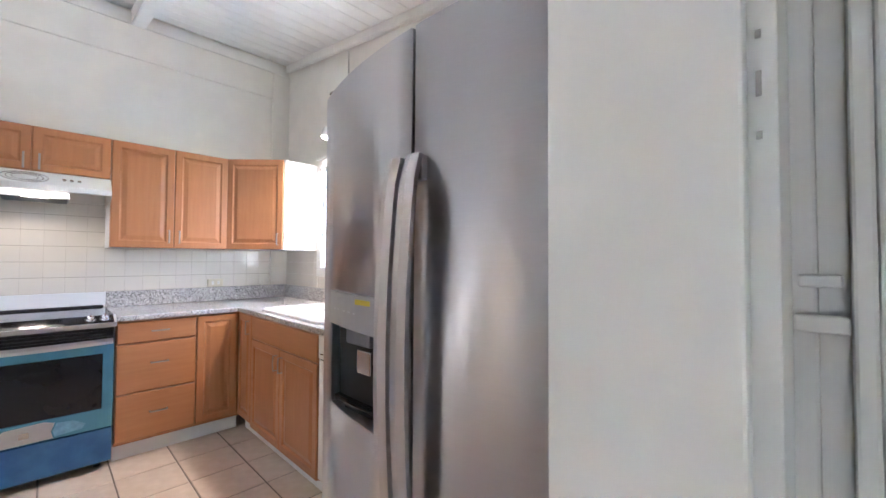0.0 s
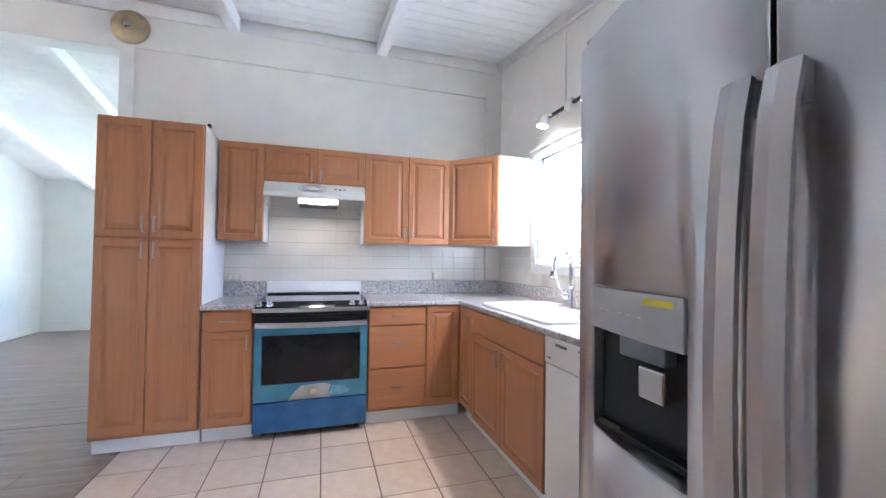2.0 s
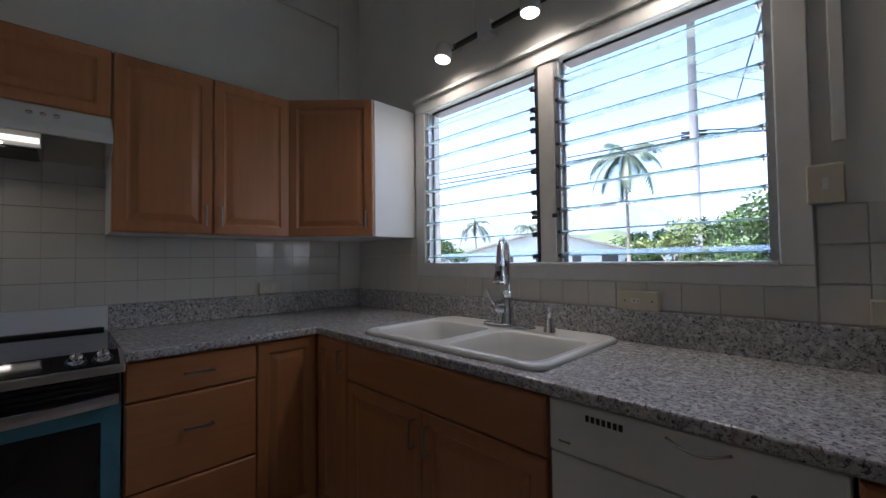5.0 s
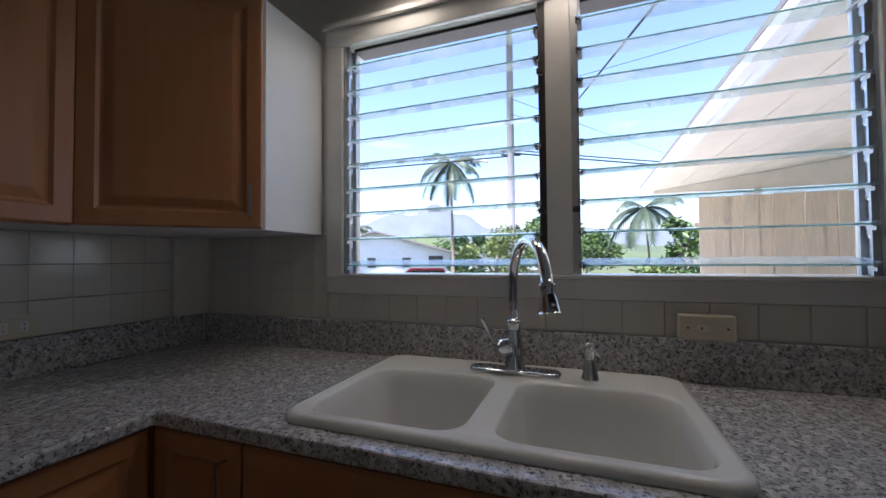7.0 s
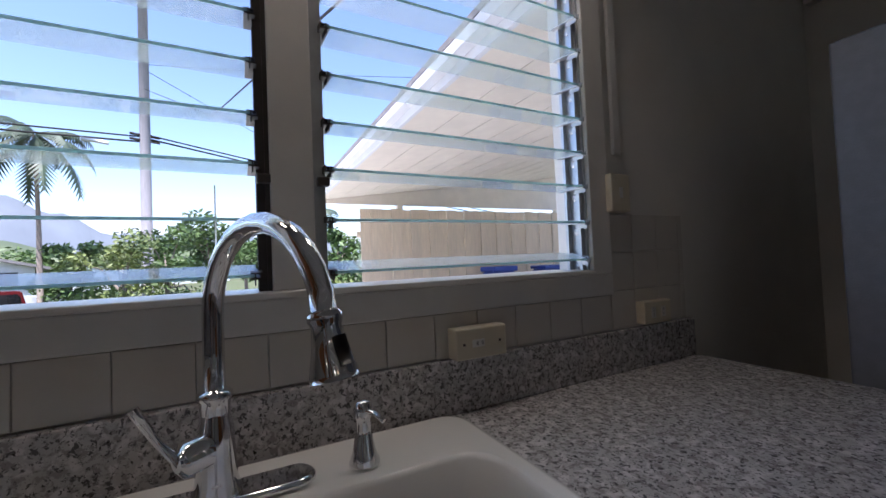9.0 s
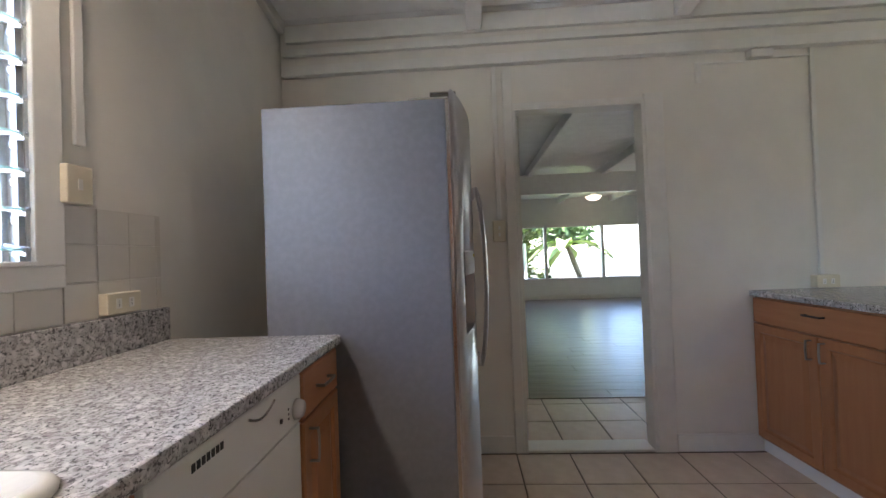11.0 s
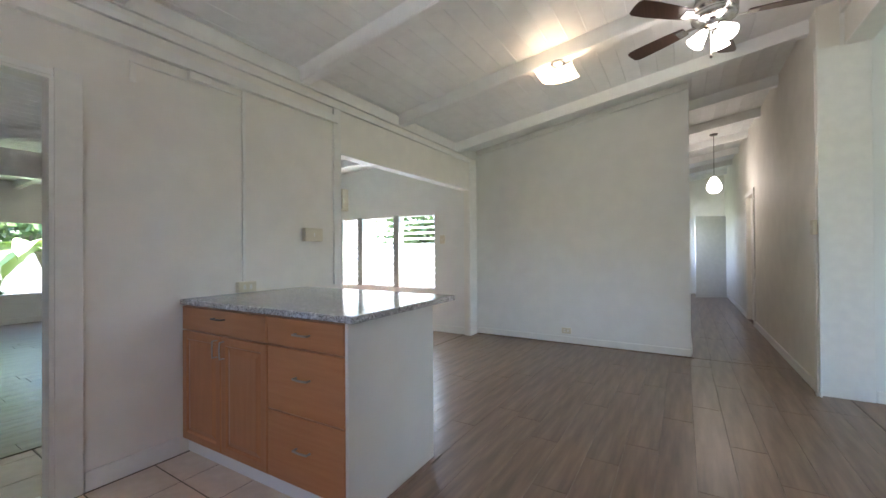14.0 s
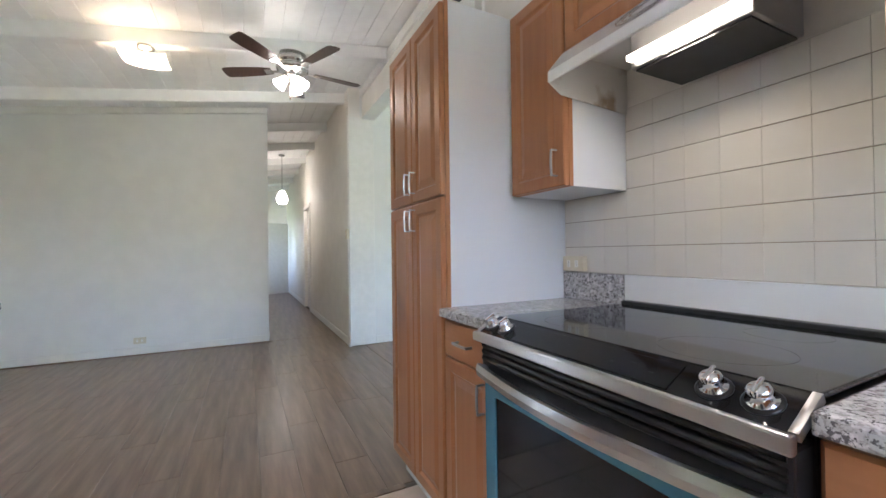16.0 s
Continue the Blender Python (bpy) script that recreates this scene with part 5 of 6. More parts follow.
part("leaf", boxes((-13.998, -13.96, -1.0, -0.32, 0.01, 2.02), bevel=0.003), WHITE_WALL, d)
part("casing", boxes((-13.998, -13.95, -0.319, -0.24, 0, 2.1), bevel=0.003), TRIM, d)

# vestibule end: shelf nook and closet door
nook = thing("shelf_nook", (-1.14, -3.85, 0), "cream painted nook with a small ledge", "shelf", kind="structure")
part("casing", boxes((-1.397, -1.31, -3.758, -3.7425, 0, 2.12), bevel=0.0015), TRIM, nook)
for z, h in ((1.343, 0.002), (1.37, 0.0065), (1.396, 0.002)):
    part("strike_plate" if h > 0.005 else "screw", boxes((-1.3985, -1.3965, -3.7515, -3.749, z - h, z + h)), NICKEL, nook, "small metal strike plate" if h > 0.005 else "")
part("side_board", boxes((-1.15, -1.131, -3.769, -3.743, 0, 2.5), bevel=0.003), TRIM, nook)
part("ledge", boxes((-1.165, -1.1505, -3.7895, -3.752, 1.213, 1.229), bevel=0.002), TRIM, nook)
part("cleat", boxes((-1.158, -1.1505, -3.785, -3.755, 1.254, 1.266), bevel=0.002), TRIM, nook)
part("back_board", boxes((-1.14, -1.131, -3.7895, -3.7695, 0, 2.5)), TRIM, nook)
part("casing", boxes((-1.165, -1.131, -3.806, -3.7905, 0, 2.2), bevel=0.003), TRIM, nook)
part("closet_door", boxes((-1.15, -1.131, -4.49, -3.8075, 0.01, 2.1), bevel=0.003), TRIM, nook)
part("latch", boxes((-1.154, -1.1505, -3.812, -3.809, 1.09, 1.11), bevel=0.001), DARK_FRAME, nook, "dark metal door latch")

# ---- windows of the back room, the lanai and the living room ----


def fixed_window(name, m, w, h, posts, label, louvred=False):
    """A window that fills an opening w by h; m puts its lower left inner corner, front towards -y."""
    root = thing(name, m.translation, label, "window", kind="structure")
    us = [0.0, *posts, w]
    for u in us:
        half = (0.055 if 0 < u < w else 0.02) if louvred else 0.03
        bm = boxes((u - half, u + half, 0.0, 0.12, 0, h), bevel=0.003)
        bm.transform(m)
        part("post", bm, GREY_FRAME if louvred and 0 < u < w else TRIM, root)
    for v in (0.0, h):
        bm = boxes((0.031, w - 0.031, 0.01, 0.11, v - 0.025, v + 0.025), bevel=0.003)
        bm.transform(m)
        part("rail", bm, TRIM, root)
    for a, b in zip(us, us[1:]):
        if louvred:
            n = round((h - 0.06) / 0.09)
            for k in range(n):
                bm = boxes((a + 0.057, b - 0.057, -0.045, 0.045, -0.0025, 0.0025))
                bm.transform(m @ Matrix.Translation((0, 0.06, 0.06 + k * (h - 0.08) / n)) @ Matrix.Rotation(radians(-15), 4, "X"))
                part("louvre", bm, PANE, root).visible_shadow = False
        else:
            bm = boxes((a + 0.031, b - 0.031, 0.058, 0.063, 0.026, h - 0.026))
            bm.transform(m)
            part("pane", bm, CLEAR, root).visible_shadow = False
    return root


fixed_window("window_2", facing(-2.35, -10.80, 0.48, 180), 3.05, 1.27, (0.7, 2.05), "white framed picture window of the back room")
fixed_window("window_3", facing(-6.45, -6.2, 0.62, "E"), 1.95, 1.14, (0.42, 1.2), "jalousie window of the lanai with open glass louvres", True)
fixed_window("window_4", facing(-4.4, 4.16, 0.7, "S"), 3.8, 1.4, (1.27, 2.53), "white framed living room windows")
unit = thing("wall_box", (-6.44, -6.17, 2.08), "small cream box mounted high on the wall", "wall box")
part("case", boxes((-6.449, -6.32, -6.3, -6.04, 1.9, 2.27), bevel=0.01), IVORY, unit)
part("grille", boxes((-6.3205, -6.316, -6.27, -6.07, 1.93, 2.05)), GREY_FRAME, unit)
bl = thing("ceiling_lamp", (-3.99, -10.1, 2.345), "lit frosted glass ceiling lamp in the back room", "ceiling lamp")
part("shade", lathe(bmesh.new(), [(0.0, -0.1), (0.1, -0.085), (0.16, -0.04), (0.17, 0.0)], 24, (-3.99, -10.1, 2.345)), WARM, bl)
part("canopy", lathe(bmesh.new(), [(0.08, 0.0), (0.08, 0.1)], 20, (-3.99, -10.1, 2.345)), NICKEL, bl)

# ---- outdoors ----
GROUND = material("lawn", (0.07, 0.11, 0.03), second=(0.1, 0.1, 0.05), rough=0.9, vary=0.3, scale=0.8, bump=0.3, bump_scale=60)
ASPHALT = material("sunlit_asphalt", (0.22, 0.21, 0.2), rough=0.9, vary=0.15, scale=3, bump=0.2, bump_scale=200)
CONCRETE = material("concrete_slab", (0.7, 0.68, 0.63), rough=0.85, vary=0.15, scale=4, bump=0.15, bump_scale=120)
SOFFIT = material("cream_soffit_paint", (0.78, 0.715, 0.62), rough=0.6, vary=0.08, scale=4, bump=0.1, bump_scale=50, island=0.04)
GREY_FENCE = material("grey_fence_boards", (0.42, 0.41, 0.39), rough=0.8, vary=0.2, scale=8, bump=0.15, bump_scale=60, stretch=(6, 6, 0.6), island=0.1)
FENCE = material("tan_fence_paint", (0.62, 0.51, 0.37), rough=0.7, vary=0.12, scale=8, bump=0.15, bump_scale=60, stretch=(6, 6, 0.6), island=0.1)
SIDING = material("white_siding", (0.75, 0.76, 0.78), rough=0.7, vary=0.06, scale=4)
ROOF = material("grey_shingle_roof", (0.3, 0.28, 0.27), rough=0.9, vary=0.2, scale=20, bump=0.3, bump_scale=40)
CAR_RED = material("red_car_paint", (0.13, 0.011, 0.014), rough=0.15, vary=0.1, scale=2)
RUBBER = material("black_rubber", (0.02, 0.02, 0.02), rough=0.8, vary=0.2, scale=30)
BARK = material("grey_palm_bark", (0.24, 0.2, 0.16), rough=0.9, vary=0.3, scale=12, bump=0.3, bump_scale=30)
POLE = material("weathered_pole_wood", (0.27, 0.26, 0.27), rough=0.9, vary=0.2, scale=6, stretch=(8, 8, 0.4), bump=0.2)
BLUE_BIN = material("blue_bin_plastic", (0.03, 0.06, 0.28), rough=0.5, vary=0.1, scale=8)


def leaf_material(name, color, second):
    m = material(name, color, second=second, rough=0.5, vary=0.3, scale=1.5, island=0.3)
    m.node_tree.nodes["Principled BSDF"].inputs["Subsurface Weight"].default_value = 0.0
    return m


LEAF = leaf_material("green_leaves", (0.1, 0.16, 0.04), (0.05, 0.09, 0.025))
LEAF_LIGHT = leaf_material("yellow_green_leaves", (0.2, 0.24, 0.07), (0.09, 0.13, 0.04))
FROND = leaf_material("palm_fronds", (0.06, 0.09, 0.05), (0.04, 0.06, 0.035))
GZ = -0.95
O2, DF, DR = Vector((-0.78, -1.39)), Vector((0.89, 0.456)), Vector((0.456, -0.89))


def out(f, r, z=GZ):
    p = O2 + DF * f + DR * r
    return Vector((p.x, p.y, z))


ground = tagged(part("ground", boxes((-1500, 1800, -1800, 1800, GZ - 0.3, GZ)), GROUND), kind="structure")
bm = bmesh.new()
q = [out(21, -120, GZ + 0.012), out(21, 120, GZ + 0.012), out(31, 120, GZ + 0.012), out(31, -120, GZ + 0.012)]
top = [bm.verts.new(p) for p in q]
low = [bm.verts.new(p - Vector((0, 0, 0.2))) for p in q]
bm.faces.new(top)
for k in range(4):
    bm.faces.new((top[k], low[k], low[(k + 1) % 4], top[(k + 1) % 4]))
bmesh.ops.recalc_face_normals(bm, faces=bm.faces)
tagged(part("road", bm, ASPHALT), kind="structure")


def oriented(fn):
    """Maps local (along r, along f, z) boxes into the street's frame."""
    return Matrix(((DR.x, DF.x, 0, 0), (DR.y, DF.y, 0, 0), (0, 0, 1, 0), (0, 0, 0, 1)))


STREET = Matrix.Translation((O2.x, O2.y, 0)) @ oriented(None)

# unseen pale slab, added to bounce sunlight up to the soffit and kitchen ceiling
tagged(part("driveway", boxes((0.16, 10.0, -2.74, 9.0, GZ - 0.1, GZ + 0.03), bevel=0.01), CONCRETE), kind="structure")

# neighbour house: gable end towards the street
house = thing("house", out(41, -2), "white single-storey house with a low gable roof", "house")
R0, R1, F0, F1, EZ, RZ = -9.5, 5.4, 38.0, 48.0, 2.1, 3.95
mid = (R0 + R1) / 2
bm = bmesh.new()
prof = [(R0, GZ), (R1, GZ), (R1, EZ), (mid, RZ - 0.1), (R0, EZ)]
a, b = [bm.verts.new(STREET @ Vector((r, F0, z))) for r, z in prof], [bm.verts.new(STREET @ Vector((r, F1, z))) for r, z in prof]
bm.faces.new(a)
bm.faces.new(b[::-1])
for k in range(5):
    bm.faces.new((a[k], a[(k + 1) % 5], b[(k + 1) % 5], b[k]))
bmesh.ops.recalc_face_normals(bm, faces=bm.faces)
part("wall", bm, SIDING, house)
for s in (-1, 1):
    bm = bmesh.new()
    e = (mid + s * (R1 - mid + 0.8), EZ - 0.25)
    pts = [(mid, RZ + 0.12), e, (e[0], e[1] - 0.18), (mid, RZ - 0.06)]
    a, b = [bm.verts.new(STREET @ Vector((r, F0 - 0.8, z))) for r, z in pts], [bm.verts.new(STREET @ Vector((r, F1 + 0.8, z))) for r, z in pts]
    bm.faces.new(a)
    bm.faces.new(b[::-1])
    for k in range(4):
        bm.faces.new((a[k], a[(k + 1) % 4], b[(k + 1) % 4], b[k]))
    bmesh.ops.recalc_face_normals(bm, faces=bm.faces)
    part("roof", bm, ROOF, house)
for r in (-5.4, -2.4, 1.0):
    bm = boxes((r - 0.4, r + 0.4, F0 - 0.04, F0 + 0.05, 0.5, 1.45))
    bm.transform(STREET)
    w = part("window", bm, DARK_FRAME, house)
    bm = boxes((r - 0.48, r + 0.48, F0 - 0.06, F0 - 0.041, 1.46, 1.56))
    bm.transform(STREET)
    part("frame", bm, SIDING, w)
bm = boxes((3.2, 4.6, F0 - 0.05, F0 + 0.05, 0.6, 1.6))
bm.transform(STREET)
part("window", bm, DARK_FRAME, house)
bm = boxes((-14, 7.0, 34.0, 34.15, GZ, 0.15))
bm.transform(STREET)
tagged(part("garden_wall", bm, SIDING), "low white garden wall before the house", "wall")

# further roofs
for r, f, w, h in ((12, 70, 14, 3.4), (28, 75, 16, 3.6), (-30, 80, 18, 3.4)):
    bm = bmesh.new()
    pts = [(-w / 2, GZ), (w / 2, GZ), (w / 2, h - 1.4), (0, h), (-w / 2, h - 1.4)]
    a, b = [bm.verts.new(STREET @ Vector((r + u, f, z))) for u, z in pts], [bm.verts.new(STREET @ Vector((r + u, f + 9, z))) for u, z in pts]
    bm.faces.new(a)
    bm.faces.new(b[::-1])
    for k in range(5):
        bm.faces.new((a[k], a[(k + 1) % 5], b[(k + 1) % 5], b[k]))
    bmesh.ops.recalc_face_normals(bm, faces=bm.faces)
    far = thing("house", out(f, r), "distant low house with a grey roof", "house")
    part("wall", bm, SIDING, far)
    for s in (-1, 1):
        bm = bmesh.new()
        pts = [(0, h + 0.2), (s * (w / 2 + 0.7), h - 1.55), (s * (w / 2 + 0.7), h - 1.7), (0, h)]
        a, b = [bm.verts.new(STREET @ Vector((r + u, f - 0.7, z))) for u, z in pts], [bm.verts.new(STREET @ Vector((r + u, f + 9.7, z))) for u, z in pts]
        bm.faces.new(a)
        bm.faces.new(b[::-1])
        for k in range(4):
            bm.faces.new((a[k], a[(k + 1) % 4], b[(k + 1) % 4], b[k]))
        bmesh.ops.recalc_face_normals(bm, faces=bm.faces)
        part("roof", bm, ROOF, far)

# parked car
CF, CR = 25.0, 1.0
car = thing("car", out(CF, CR), "dark red utility vehicle parked on the street", "car")


def car_shell(pts, f0, f1, taper=0.0):
    bm = bmesh.new()
    a, b = [bm.verts.new(STREET @ Vector((CR + r, CF + f0 + taper, GZ + z))) for r, z in pts], [bm.verts.new(STREET @ Vector((CR + r, CF + f1 - taper, GZ + z))) for r, z in pts]
    bm.faces.new(a)
    bm.faces.new(b[::-1])
    for k in range(len(pts)):
        bm.faces.new((a[k], a[(k + 1) % len(pts)], b[(k + 1) % len(pts)], b[k]))
    bmesh.ops.recalc_face_normals(bm, faces=bm.faces)
    bmesh.ops.bevel(bm, geom=list(bm.edges), offset=0.05, segments=2, affect="EDGES")
    return bm


part("body", car_shell([(-2.3, 0.4), (2.3, 0.4), (2.32, 0.95), (-0.9, 1.02), (-2.25, 0.92)], -0.9, 0.9), CAR_RED, car)
part("cabin", car_shell([(-1.0, 1.0), (2.2, 0.97), (2.05, 1.62), (-0.1, 1.65)], -0.88, 0.88, 0.1), CAR_RED, car)
part("window_band", car_shell([(-0.75, 1.06), (2.05, 1.06), (1.98, 1.5), (-0.1, 1.52)], -0.9, 0.9, 0.06), BLACK_GLASS, car, "dark side windows")
for r in (-1.45, 1.45):
    for f in (-0.82, 0.82):
        wm = STREET @ Matrix.Translation((CR + r, CF + f, GZ + 0.35)) @ Matrix.Rotation(radians(90), 4, "X")
        bm = lathe(bmesh.new(), [(0.2, -0.1), (0.33, -0.1), (0.35, -0.06), (0.35, 0.06), (0.33, 0.1), (0.2, 0.1)], 20)
        bm.transform(wm)
        wheel = part("wheel", bm, RUBBER, car, "black tyre")
        bm = lathe(bmesh.new(), [(0.0, -0.08), (0.2, -0.09), (0.2, 0.09), (0.0, 0.08)], 16)
        bm.transform(wm)
        part("rim", bm, ALUMINIUM, wheel)


def clump(bm, at, size, count, leaf, rng):
    """Leaf quads in an uneven ellipsoid."""
    for _ in range(count):
        d = Vector((rng.gauss(0, 1), rng.gauss(0, 1), rng.gauss(0, 1))).normalized() * rng.uniform(0.45, 1.0)
        c = Vector(at) + Vector((d.x * size[0], d.y * size[1], d.z * size[2]))
        u = Vector((rng.gauss(0, 1), rng.gauss(0, 1), rng.gauss(0, 0.6))).normalized()
        v = u.cross(Vector((rng.gauss(0, 1), rng.gauss(0, 1), rng.gauss(0, 1)))).normalized()
        s = leaf * rng.uniform(0.6, 1.3)
        bm.faces.new([bm.verts.new(c + u * s), bm.verts.new(c + v * s * 0.45), bm.verts.new(c - u * s), bm.verts.new(c - v * s * 0.45)])


def leafy_tree(name, base, height, spread, count, leaf, mat, label, seed, lobes=9, low=0.35):
    rng = random.Random(seed)
    root = thing(name, base, label, "shrub" if height < 4 else "tree", "garden trees")
    trunk = bmesh.new()
    crown = bmesh.new()
    top = Vector(base) + Vector((0, 0, height * 0.55))
    tube(trunk, [base, (Vector(base) + top) / 2 + Vector((0.1, 0.05, 0)), top], [height * 0.03, height * 0.022, height * 0.012], 8)
    for k in range(lobes):
        a = rng.uniform(0, 2 * math.pi)
        rr = spread * rng.uniform(0.1, 0.75)
        c = Vector(base) + Vector((rr * math.cos(a), rr * math.sin(a), height * rng.uniform(low, 0.86)))
        tube(trunk, [top - Vector((0, 0, height * 0.2)), (top + c) / 2, c], [height * 0.012, height * 0.008, height * 0.003], 6)
        sz = spread * rng.uniform(0.28, 0.5)
        clump(crown, c, (sz, sz, sz * 0.75), count // lobes, leaf, rng)
    part("trunk", trunk, BARK, root)
    part("crown", crown, mat, root)
    return root


def palm(base, height, frond, label, seed, n=17):
    rng = random.Random(seed)
    root = thing("palm_tree", base, label, "palm tree", "palms")
    lean = Vector((rng.uniform(-0.06, 0.06), rng.uniform(-0.06, 0.06), 0)) * height
    top = Vector(base) + lean + Vector((0, 0, height))
    part("trunk", tube(bmesh.new(), [base, Vector(base) + lean * 0.25 + Vector((0, 0, height * 0.5)), top], [height * 0.016, height * 0.011, height * 0.009], 10), BARK, root)
    for k in range(n):
        a = 2 * math.pi * k / n + rng.uniform(-0.2, 0.2)
        rise = rng.uniform(-0.6, 1.1)
        bm = bmesh.new()
        side = Vector((-math.sin(a), math.cos(a), 0))
        spine = []
        for i in range(11):
            s = i / 10
            spine.append(top + Vector((math.cos(a), math.sin(a), 0)) * frond * s * (1 - 0.25 * s * s) + Vector((0, 0, frond * (rise * s * 0.7 - 0.7 * s * s))))
        tube(bm, spine, [0.035 * (1 - 0.08 * i) for i in range(11)], 4)
        for i in range(1, 10):
            for h in (0, 0.5):
                p = spine[i].lerp(spine[i + 1], h)
                reach = frond * 0.2 * math.sin(math.pi * min(1, (i + h) / 10.5)) + 0.05
                for sg in (-1, 1):
                    tip = p + side * sg * reach * 0.9 + Vector((0, 0, -reach * 0.75)) + (spine[i + 1] - spine[i]) * 0.6
                    w = (spine[i + 1] - spine[i]) * 0.3
                    bm.faces.new([bm.verts.new(p - w), bm.verts.new(p + w), bm.verts.new(tip)])
        part("frond", bm, FROND, root)
    return root


palm(out(33, 4.9), 10.6, 3.6, "tall coconut palm with drooping fronds", 3, 16)
palm(out(60, -14), 8.0, 3.4, "distant coconut palm above the roofs", 5, 13)
palm(out(58, -5.5), 7.0, 3.0, "distant coconut palm above the roofs", 6, 13)
palm(out(17, 12.2), 4.6, 2.3, "low palm behind the hedge", 8, 13)
leafy_tree("tree", out(34, 6.4), 4.4, 2.4, 2600, 0.2, LEAF, "dense green shrub tree by the white house", 11, low=0.25)
leafy_tree("shrub", out(17, 4.6), 4.0, 1.7, 2200, 0.1, LEAF_LIGHT, "yellow-green garden shrub beyond the hedge", 12, low=0.25)
leafy_tree("shrub", out(19, 6.6), 4.2, 1.9, 2200, 0.11, LEAF, "green garden shrub beyond the hedge", 13, low=0.2)
leafy_tree("tree", out(32, 14), 6.6, 3.4, 2600, 0.22, LEAF, "broad green tree across the street", 14)
leafy_tree("tree", out(26, 13.6), 4.6, 2.6, 2200, 0.17, LEAF, "broad green tree across the street", 15)
leafy_tree("tree", out(45, -15), 5.6, 4.2, 2400, 0.24, LEAF, "broad green tree behind the white house", 16)
leafy_tree("tree", out(30, -13.5), 4.6, 3.2, 2400, 0.2, LEAF_LIGHT, "yellow-green tree beside the white house", 17)
leafy_tree("tree", Vector((15.5, -5.0, GZ)), 4.7, 1.7, 2200, 0.13, LEAF, "green tree beside the fence", 41, low=0.2)
leafy_tree("shrub", Vector((11.5, -3.9, GZ)), 2.3, 1.0, 1600, 0.1, LEAF_LIGHT, "low shrub beside the fence", 42, low=0.2)
for y, seed in ((-7.5, 43), (-10.0, 44), (-12.8, 45)):
    leafy_tree("tree", Vector((12.0, y, GZ)), 4.15, 1.7, 1500, 0.14, LEAF, "green tree top showing above the fence", seed)
leafy_tree("tree", out(60, 20), 6.6, 4.6, 2200, 0.28, LEAF, "broad green tree beyond the roofs", 18)
leafy_tree("tree", out(62, 9), 5.4, 4.0, 2000, 0.28, LEAF, "broad green tree beyond the roofs", 19)

rng = random.Random(4)
bm = bmesh.new()
for k in range(22):
    clump(bm, out(12.5 + rng.uniform(-0.3, 0.3), 1.6 + 0.34 * k, GZ + 0.75), (0.42, 0.42, 0.85), 260, 0.06, rng)
hedge = tagged(part("hedge", bm, LEAF_LIGHT), "clipped yellow-green garden hedge", "hedge", kind="stuff")

# utility pole and wires
PF, PR = 18.5, 5.75
pole = thing("utility_pole", out(PF, PR), "weathered wooden utility pole with overhead wires", "utility pole")
part("pole", tube(bmesh.new(), [out(PF, PR), out(PF, PR, 13.6)], [0.21, 0.16], 14), POLE, pole)


def wire(p, q, sag, r=0.012):
    p, q = Vector(p), Vector(q)
    return tube(bmesh.new(), [p.lerp(q, s) - Vector((0, 0, sag * 4 * s * (1 - s))) for s in (k / 14 for k in range(15))], r, 5)


for z0, r1, f1, z1, sg, w in ((6.65, -40, 26, 6.6, 0.9, 0.03), (6.45, -40, 26, 6.2, 0.9, 0.035), (6.75, 45, 12, 4.4, 0.5, 0.03), (6.6, 45, 10, 3.2, 0.4, 0.035), (9.6, 24, 8, 12.5, 0.3, 0.012), (9.4, 30, 26, 6.5, 0.3, 0.012)):
    part("wire", wire(out(PF, PR, z0), out(f1, r1, z1), sg, w * 1.1), RUBBER, pole)
for z in (6.5, 6.7):
    part("wire_bracket", tube(bmesh.new(), [out(PF, PR - 0.5, z), out(PF, PR + 0.5, z)], 0.05, 6), DARK_FRAME, pole)
part("junction_sleeve", tube(bmesh.new(), [out(PF + 0.2, PR - 1.9, 6.2), out(PF + 0.2, PR - 1.1, 6.2)], 0.07, 8), ALUMINIUM, pole)
mast = thing("antenna_mast", out(28, 12.6), "thin metal mast beyond the hedge", "mast")
part("mast_pole", tube(bmesh.new(), [out(28, 12.6), out(28, 12.6, 7.0)], 0.05, 6), ALUMINIUM, mast)
part("service_wire", tube(bmesh.new(), [(0.9, -2.3, 2.95), (9, -0.9, 4.6), (out(PF, PR, 8.6))], 0.012, 5), RUBBER, pole)

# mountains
# the far ridge's bluish tone has distance haze put into its colour
HILL = material("distant_haze_tinted_ridge", (0.14, 0.165, 0.19), second=(0.12, 0.14, 0.165), rough=1.0, vary=0.12, scale=0.01)
HILL2 = material("distant_green_hill", (0.1, 0.13, 0.06), second=(0.075, 0.1, 0.06), rough=1.0, vary=0.2, scale=0.02)


